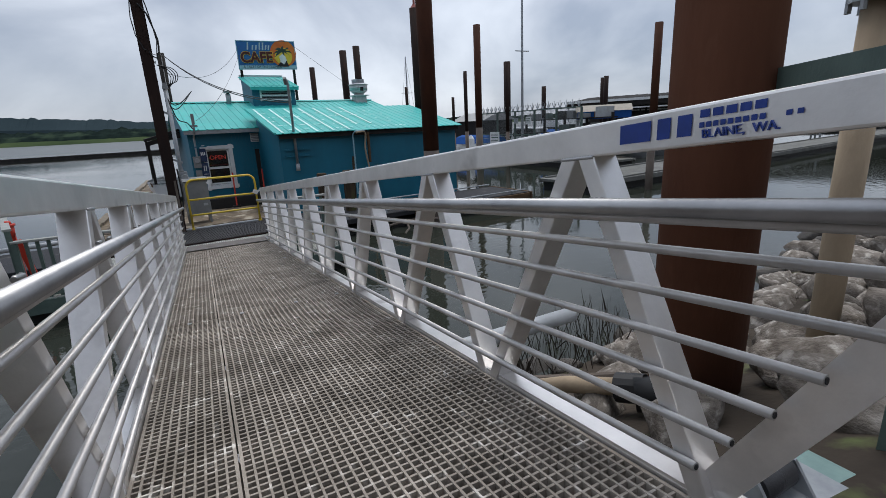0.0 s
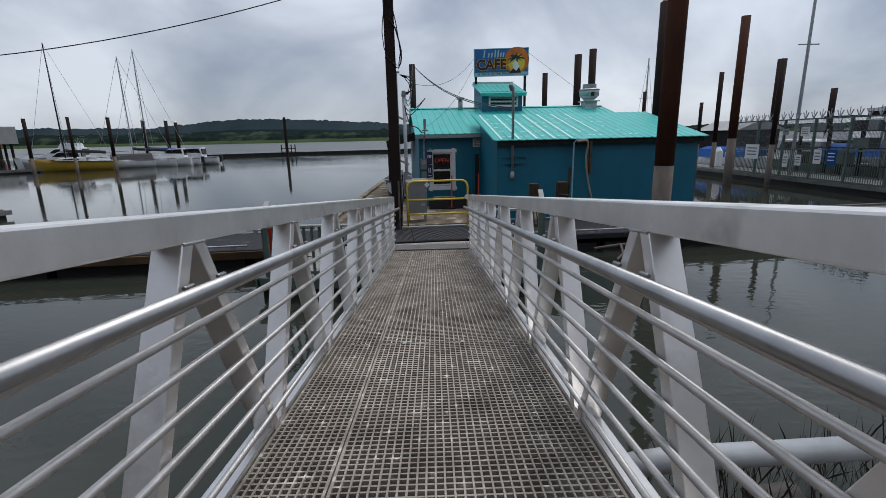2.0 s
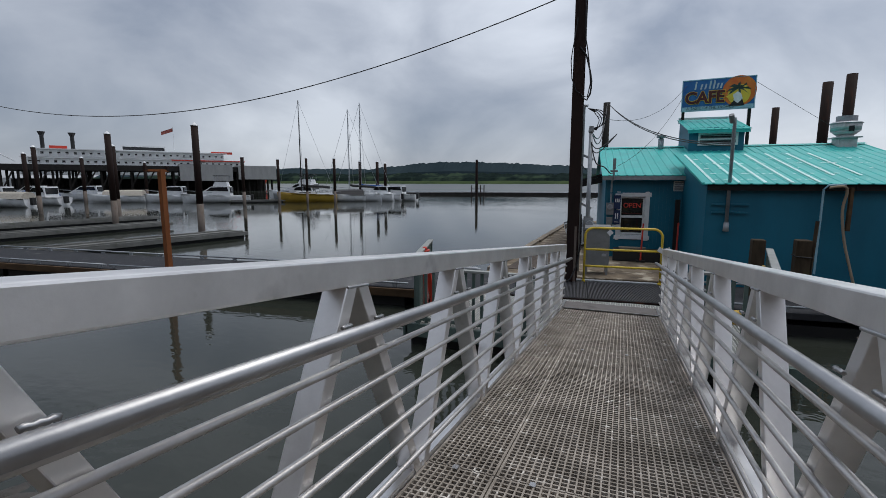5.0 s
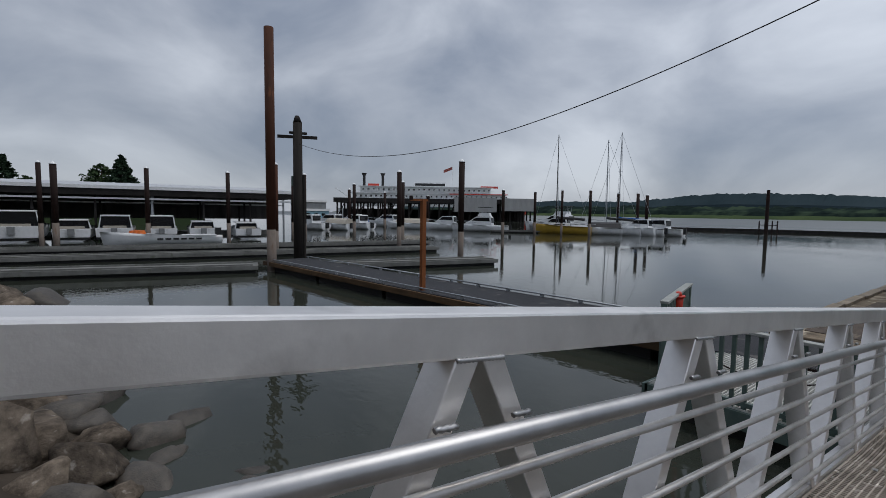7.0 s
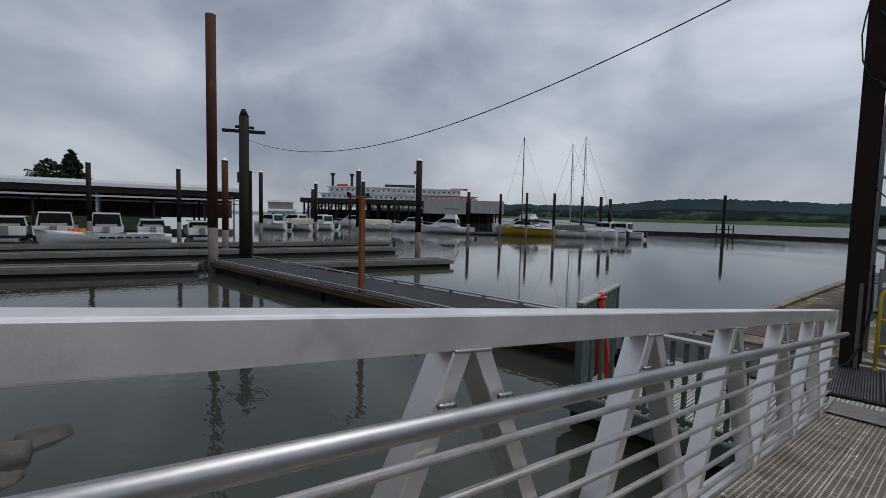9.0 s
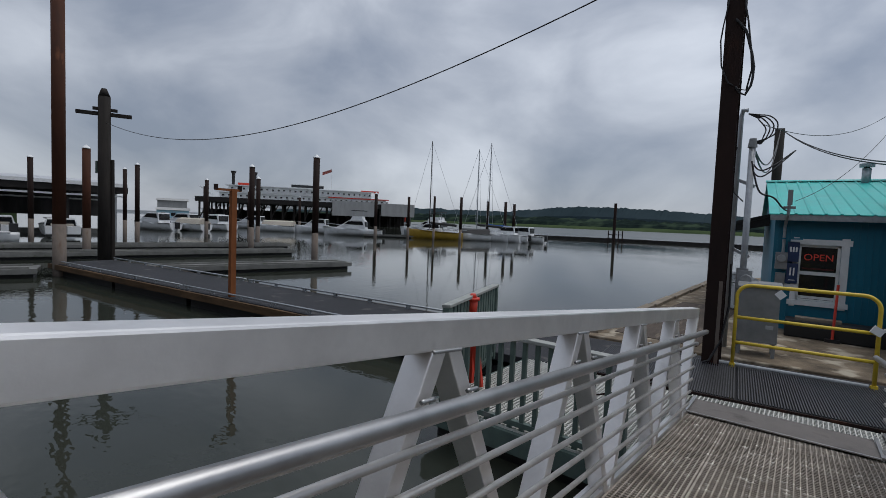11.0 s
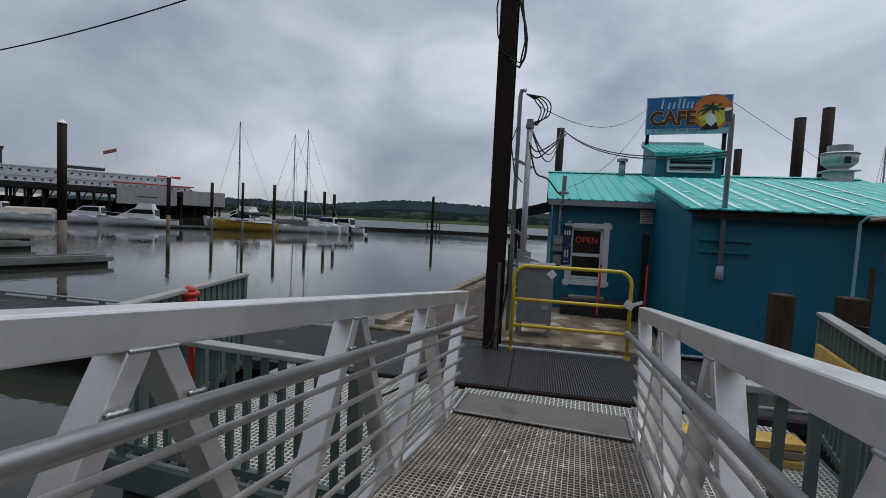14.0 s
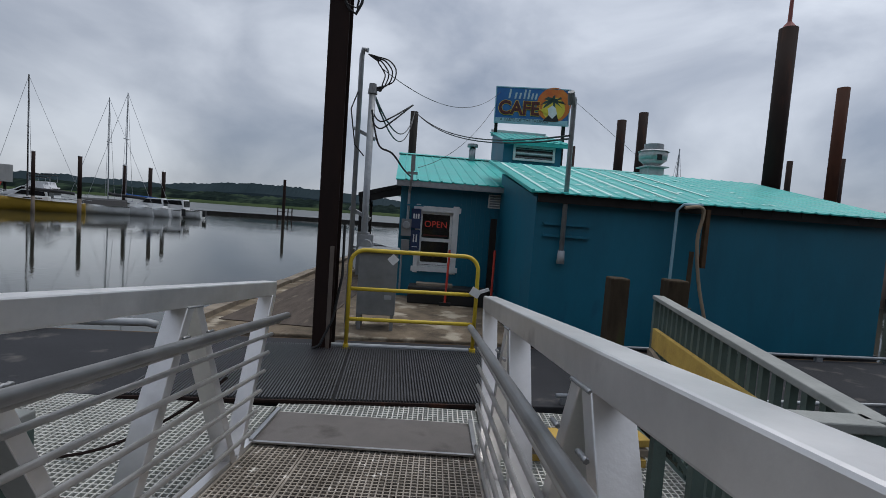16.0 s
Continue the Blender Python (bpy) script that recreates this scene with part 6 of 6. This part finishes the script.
def berth_boat(x, y, W, deck, top, rz=-7):
    """A cabin boat lying stern out in its berth."""
    t = thing("motor_boat", pose(x, y, 0.0, 0, 0, rz), "white cabin boat berthed stern out in the boat shed", "boat", "berthed boats")
    part("hull", hull_build(6.4, W, deck, 0.25, 0.85, 0.2, 0.95), HULL_WHITE, t, smooth=True).matrix_basis = pose(-3.2, 0, 0, 0, 0, 180)
    part("transom", Build().prism([(-W * 0.46, 0.32), (W * 0.46, 0.32), (W * 0.48, deck), (-W * 0.48, deck)], 0, -0.05, 0.06), HULL_WHITE, t, bevel=0.02)
    part("boot_stripe", Build().span((-0.05, -W * 0.45, 0.14), (0.05, W * 0.45, 0.31)), BLACK, t)
    part("windscreen", Build().prism([(-W * 0.42, deck), (W * 0.42, deck), (W * 0.36, top), (-W * 0.36, top)], 0, -1.25, -1.20), DARK_GLASS, t)
    part("windscreen_frame", Build().tube([(-1.2, -W * 0.43, deck), (-1.2, -W * 0.37, top), (-1.2, W * 0.37, top), (-1.2, W * 0.43, deck)], 0.06, 6), HULL_WHITE, t)
    part("hard_top", Build().span((-3.6, -W * 0.37, top), (-1.2, W * 0.37, top + 0.07)), HULL_WHITE, t)
    part("seat", Build().span((-0.7, -W * 0.3, deck), (-0.3, W * 0.3, deck + 0.18)), BEIGE_CANVAS, t)
    part("engine", Build().box((0.2, 0, deck * 0.75), (0.3, 0.4, 0.55)), GREY_BOX, t)


BERTHS = ((-10.9, 3.1, 1.15, 2.25), (-7.6, 2.4, 0.95, 1.6), (-5.0, 2.5, 1.0, 1.95), (-1.9, 2.3, 0.95, 1.95), (1.1, 2.2, 0.95, 1.5), (-15.4, 2.6, 1.0, 2.0), (-20.0, 2.8, 1.0, 2.1), (4.6, 2.2, 0.9, 1.4))
for y, W, deck, top in BERTHS:
    berth_boat(-43.6 + 0.123 * (y + 2), y, W, deck, top)
moorage(pose(40.0, 34.0, 0, 0, 0, 300.0), 40, 9, 4.3, "boat_shed", "dark open boat shed beyond the side docks", 10, roofmat=SHED_DARK)


# ---- wharf and paddle steamer, far off ----
def far_frame(a, b):
    d = Vector((b[0] - a[0], b[1] - a[1], 0))
    return pose(a[0], a[1], 0, 0, 0, math.degrees(math.atan2(d.y, d.x))), d.length


m, L = far_frame((-136, 56), (-98, 106))
w = thing("wharf", m, "dark timber wharf on piles with a grey metal shed end", "wharf")
part("deck", Build().span((0, 0, 5.5), (L, 16, 6.9)), SHED_DARK, w, "black weathered wharf deck")
part("shed_wall", Build().span((L * 0.60, -1.0, 3.0), (L * 0.81, 12, 7.5)), SHED_GREY, w, "pale grey sheet wall")
part("shed_wall", Build().span((L * 0.835, -1.0, 3.4), (L, 12, 7.3)), SHED_GREY, w)
for i in range(20):
    for j in range(3):
        part("timber", Build().cyl((1 + i * (L - 2) / 19, 1 + j * 6, -1), (1 + i * (L - 2) / 19, 1 + j * 6, 5.6), 0.28, 0.28, 7), TIMBER_DARK, w)
for i in range(12):
    x = 1 + i * (L * 0.6) / 12
    part("brace", Build().bar((x, 0.2, 0.4), (x + 2.5, 0.2, 5.5), 0.2, 0.3), TIMBER_DARK, w)
# added dark sheet that stands for the shade beneath the deck
part("back_wall", Build().span((0, 15.5, -0.2), (L, 16, 3.6)), SHED_DARK, w)
m, L = far_frame((-171, 75), (-130.5, 132))
s = thing("paddle_steamer", m, "white paddle steamer with red trim and two black funnels", "ship")
part("hull", hull_build(L, 13, 3.2, 0.4, 0.85, 0.8, 0.9), HULL_WHITE, s).matrix_basis = Matrix.Translation((L / 2, 6, 0)) @ pose(0, 0, 0, 0, 0, 180)
for k, (x0, x1, z) in enumerate(((2, L - 1, 5.0), (4, L - 3, 7.8), (7, L - 9, 10.4))):
    d = part("deck_house", Build().span((x0 + 1, 0.5, z), (x1 - 1, 11, z + 2.2)), WHITE, s)
    part("deck_edge", Build().span((x0, -0.2, z + 2.2), (x1, 12.2, z + 2.5)), WHITE, s)
    for i in range(int((x1 - x0) / 2.0)):
        x = x0 + 1.8 + i * 2.0
        part("window", Build().span((x, 0.42, z + 0.8), (x + 0.8, 0.55, z + 1.5)), DARK_GLASS, d)
        part("stanchion", Build().box((x, -0.1, z + 1.1), (0.14, 0.14, 2.2)), WHITE, s)
    part("deck_rail", Build().span((x0, -0.2, z + 0.9), (x1, -0.1, z + 1.0)).span((x0, -0.2, z + 0.4), (x1, -0.1, z + 0.48)), WHITE, s)
part("pilot_house", Build().span((L * 0.42, 3, 12.9), (L * 0.60, 9, 14.6)), WHITE, s)
part("pilot_glass", Build().span((L * 0.42 + 0.3, 2.95, 13.3), (L * 0.60 - 0.3, 3.0, 14.3)), DARK_GLASS, s)
for x in (9.0, 16.5):
    f = part("funnel", Build().cyl((x, 5, 10), (x, 5, 17.0), 0.55, 0.55, 14), BLACK, s, "black funnel")
    part("funnel_crown", Build().cyl((x, 5, 17.0), (x, 5, 18.2), 0.55, 1.05, 14), BLACK, f)
part("red_board", Build().span((10.8, 2.5, 12.8), (15.2, 2.7, 13.9)), RED, s)
part("red_board", Build().span((L * 0.80, 1.0, 12.6), (L * 0.90, 1.2, 13.4)), RED, s)
part("red_trim", Build().span((L * 0.62, -0.3, 9.9), (L - 3, -0.2, 10.25)).span((L * 0.75, -0.3, 7.2), (L - 1, -0.2, 7.5)), RED, s)
part("paddle_wheel", Build().cyl((L + 1.5, 2, 4.0), (L + 1.5, 10, 4.0), 3.6, 3.6, 20), RED, s)
part("jackstaff", Build().cyl((L * 0.64, 5, 14), (L * 0.64, 5, 22), 0.1, 0.06, 6), WHITE, s)
b = Build()
for i in range(8):
    b.add([(L * 0.64 - i * 0.45, 5 + 0.1 * (i % 2), 20.2 - 0.18 * i), (L * 0.64 - (i + 1) * 0.45, 5 + 0.1 * ((i + 1) % 2), 20.2 - 0.18 * (i + 1)),
           (L * 0.64 - (i + 1) * 0.45, 5 + 0.1 * ((i + 1) % 2), 21.4 - 0.18 * (i + 1)), (L * 0.64 - i * 0.45, 5 + 0.1 * (i % 2), 21.4 - 0.18 * i)], [(0, 1, 2, 3)])
part("flag", b, FADED_RED, s, "faded red ensign")
part("gangplank", Build().bar((2, 5, 9.0), (-2.5, 5, 12.0), 0.6, 0.3), WHITE, s)
h = thing("house_boat", pose(-139.7, 47.6, 0, 0, 0, 67), "pale blue floating house", "house boat")
part("body", Build().span((0, 0, -0.2), (7.8, 5, 2.6)), SIGN_TEAL, h)
part("roof", Build().prism([(-0.4, 2.6), (5.4, 2.6), (2.5, 3.3)], 0, -0.3, 8.1), SHED_GREY, h)
for x in (1.0, 3.4, 5.6):
    part("window", Build().span((x, -0.05, 1.0), (x + 1.1, 0.02, 1.9)), DARK_GLASS, h)
h = thing("warehouse", pose(-177, 62, 0, 0, 0, 67), "distant pale grey warehouse", "building")
part("body", Build().span((0, 0, 0), (9, 6, 6.0)), SHED_GREY, h)
part("roof", Build().prism([(-0.5, 6), (6.5, 6), (3, 6.8)], 0, -0.5, 9.5), SHED_GREY, h)


# ---- trees behind the boat shed ----
def conifer(x, y, z, H, seed, broad=False):
    random.seed(seed)
    t = thing("tree", (x, y, z), "broad green tree behind the boat shed" if broad else "dark green conifer behind the boat shed", "tree", "trees behind the boat shed")
    part("trunk", Build().cyl((0, 0, 0), (0, 0, H * 0.95), H * 0.028, H * 0.004, 8), BARK, t)
    b, limb = Build(), Build()
    tiers = 26
    for i in range(tiers):
        f = i / tiers
        hgt = H * (0.10 + 0.9 * f)
        R = H * (0.50 * (1 - f) ** 0.95 + 0.012) if not broad else H * 0.36 * math.sqrt(max(0.02, 1 - (2 * f - 0.9) ** 2))
        n = max(4, int(11 * (1 - f) + 4))
        for k in range(n):
            a = 2 * math.pi * (k + random.random()) / n
            r = R * random.uniform(0.65, 1.12)
            tip = Vector((r * math.cos(a), r * math.sin(a), hgt - (0.10 if not broad else -0.05) * r + random.uniform(-.2, .2)))
            limb.cyl((0, 0, hgt), tip, H * 0.004, H * 0.0015, 4, False)
            for q in range(7):
                c = Vector((0, 0, hgt)).lerp(tip, 0.3 + 0.1 * q + random.random() * 0.1)
                for _ in range(4):
                    s = H * random.uniform(0.018, 0.040)
                    u = Vector((random.uniform(-1, 1), random.uniform(-1, 1), random.uniform(-0.8, 0.4))).normalized() * s
                    v = Vector((random.uniform(-1, 1), random.uniform(-1, 1), random.uniform(-1, 1))).normalized() * s
                    b.add([c - u, c + v, c + u * 1.4], [(0, 1, 2)])
    part("limbs", limb, BARK, t)
    part("crown", b, LEAF_BROAD if broad else LEAF, t)


# dark clutter behind the fence
r = thing("storage_rack", (20.3, 9.0, 0.42), "dark timber rack stacked with gear on the dock", "rack")
for i in range(5):
    part("upright", Build().box((0, i * 1.9, 1.2), (0.12, 0.12, 2.4)), SHED_DARK, r)
for z in (0.5, 1.3, 2.1):
    part("shelf", Build().span((-0.4, 0, z), (0.4, 7.6, z + 0.06)), SHED_DARK, r)
random.seed(31)
for i in range(22):
    y, z = random.uniform(0.3, 7.2), random.choice((0.56, 1.36, 2.16))
    hh = random.uniform(0.2, 0.6)
    part("crate", Build().box((random.uniform(-.1, .1), y, z + hh / 2), (random.uniform(.3, .6), random.uniform(.3, .9), hh)), random.choice((SHED_DARK, GREY_BOX, BLACK, GREEN, TIMBER_BROWN, PVC)), r)
k = thing("dock_shed", (21.5, 24.0, 0.42), "small dark boat house on the side dock", "shed")
part("body", Build().span((0, 0, 0), (3.0, 5.0, 2.3)), SHED_DARK, k)
part("roof", Build().prism([(-0.2, 2.3), (3.2, 2.3), (1.5, 3.0)], 1, -0.3, 5.3), SHED_GREY, k)

g = thing("far_bank", (0, 0, 0), "low grassy bank behind the boat shed", "bank", kind="structure")
part("bank", Build().span((-260, -80, -1), (-88, 10, 1.4)), MARSH, g)
for x, y, H, sd, br in ((-100, -0.7, 10.9, 1, False), (-101, -3.5, 9.2, 2, True), (-100, -20.6, 10.6, 3, False), (-100.5, -16.1, 9.9, 4, False), (-101, -13.4, 6.6, 7, True), (-112, 9.4, 6.0, 6, False)):
    conifer(x, y, 1.0, H, sd, br)

# ---- right-hand docks ----
f = thing("dock_fence", (17.25, 8.2, 0.42), "tall wire mesh security fence with a spiked top", "fence")
FL, FH = 9.3, 2.7
for i in range(6):
    part("post", Build().box((0, FL * i / 5, FH / 2), (0.09, 0.09, FH)), GREEN, f)
for z in (0.06, 1.35, FH):
    part("rail", Build().span((-0.03, 0, z - 0.03), (0.03, FL, z + 0.03)), GREEN, f)
picket = mesh_of("picket", Build().box((0, 0, 0.70), (0.022, 0.022, 1.3)), GREEN)
for i in range(int(FL / 0.11)):
    part("picket", picket, GREEN, f).location.y = 0.05 + i * 0.11
b = Build()
for i in range(int(FL / 0.06)):
    b.box((0.0, i * 0.06, 2.0), (0.006, 0.006, 1.35))
for i in range(24):
    b.box((0.0, FL / 2, 1.38 + i * 0.055), (0.006, FL, 0.006))
part("mesh", b, MESHWIRE, f)
for i in range(20):
    y = 0.2 + i * FL / 20
    part("spike", Build().bar((0, y, FH), (0, y - 0.16, FH + 0.30), 0.03, 0.03, (1, 0, 0)).bar((0, y, FH), (0, y + 0.16, FH + 0.30), 0.03, 0.03, (1, 0, 0)).bar((0, y, FH), (0, y, FH + 0.4), 0.02, 0.02, (1, 0, 0)), GALV, f)
for y, z, wd, hh, mt in ((7.7, 1.15, 1.05, 0.75, WHITE), (3.3, 1.05, 0.42, 0.62, WHITE), (2.55, 1.05, 0.5, 0.66, BLUE_CANVAS), (4.4, 0.85, 0.35, 0.5, WHITE), (5.2, 0.8, 0.32, 0.62, WHITE), (4.2, 2.15, 0.5, 0.42, WHITE), (5.4, 2.15, 0.4, 0.3, GALV)):
    n = part("notice", Build().box((-0.06, y, z), (0.02, wd, hh)), mt, f, "flat notice board")
    for k in range(3):
        part("dark_bar", Build().box((-0.073, y, z + hh * 0.25 - k * hh * 0.22), (0.006, wd * 0.7, hh * 0.07)), SIGN_DARK if mt is not BLUE_CANVAS else WHITE, n)
l = thing("lamp_pole", (18.2, 14.3, 0.42), "tall slender grey lamp pole on the dock", "lamp pole")
part("pole", Build().cyl((0, 0, 0), (0, 0, 9.0), 0.09, 0.06, 10), GALV, l)
part("cross_arm", Build().bar((-0.5, 0, 6.2), (0.5, 0, 6.2), 0.05, 0.05), GALV, l)
for y in (20.0, 21.2):
    k = thing("power_pedestal", (18.6, y, 0.42), "white dock power pedestal", "pedestal", "power pedestals")
    part("body", Build().box((0, 0, 0.5), (0.4, 0.4, 1.0)), WHITE, k, bevel=0.04)
    part("cap", Build().cyl((0, 0, 1.0), (0, 0, 1.25), 0.25, 0.08, 8), WHITE, k)
motor_boat(24.5, 14.0, 300, 8.5, 2.8, 1.1, hull=HULL_GREY, cover=BLUE_CANVAS, label="grey boat with a large blue canvas cover")
t = thing("boat_canopy", pose(22.0, 11.4, 0.4, 0, 0, 318), "blue and pale canvas canopy over a moored boat", "canopy")
part("canvas", Build().prism([(-1.3, 2.08), (1.3, 2.08), (1.3, 2.50), (-1.3, 2.50)], 0, -1.5, 1.5), BLUE_CANVAS, t)
part("canvas_top", Build().prism([(-1.36, 2.50), (1.36, 2.50), (0.7, 2.86), (-0.7, 2.86)], 0, -1.56, 1.56), BEIGE_CANVAS, t)
for x in (-1.4, 1.4):
    for y in (-1.2, 1.2):
        part("leg", Build().cyl((x, y, 0), (x, y, 2.1), 0.05, 0.05, 7), GALV, t)
motor_boat(22.6, 12.0, 318, 5.6, 2.3, 0.9, HULL_GREY, cabin=False, label="dark open boat under a canopy")
o = thing("dock_locker", pose(19.4, 8.35, 0.42, 0, 0, 42), "yellow-orange moulded dock locker with a dark recess", "locker")
part("body", Build().prism([(-0.52, 0), (0.52, 0), (0.52, 1.40), (0.38, 1.60), (-0.38, 1.60), (-0.52, 1.40)], 1, -0.3, 0.3), SIGN_YELLOW, o, bevel=0.03)
part("recess", Build().span((-0.36, -0.315, 0.35), (0.36, -0.298, 1.25)), SIGN_ORANGE, o, "darker recessed panel")
part("latch", Build().box((0.28, -0.33, 0.8), (0.05, 0.03, 0.14)), BLACK, o)
o = thing("mooring_buoy", (18.9, 9.0, 0.42), "faded orange mooring buoy on the dock", "buoy")
part("ball", Build().cyl((0, 0, 0), (0, 0, 0.22), 0.18, 0.30, 14).cyl((0, 0, 0.22), (0, 0, 0.5), 0.30, 0.16, 14), ORANGE, o, smooth=True)
part("eye", Build().cyl((0, 0, 0.5), (0, 0, 0.58), 0.05, 0.05, 8), BLACK, o)
motor_boat(20.8, 22.5, 280, 6.5, 2.4, cover=BLUE_CANVAS, label="boat with a blue canvas cover at the dock")
motor_boat(22.5, 18.5, 290, 7.0, 2.4, hull=HULL_GREY, label="grey motor boat at the side dock")
motor_boat(26.0, 19.5, 290, 7.5, 2.5, label="white motor boat at the side dock", fly=True)
motor_boat(24.0, 27.0, 270, 7.5, 2.5)
sail_boat(21.0, 38.0, 250, 8.5, 9.5)
motor_boat(31.0, 9.5, 200, 7.0, 2.5, cover=BEIGE_CANVAS, label="boat under a pale cover")
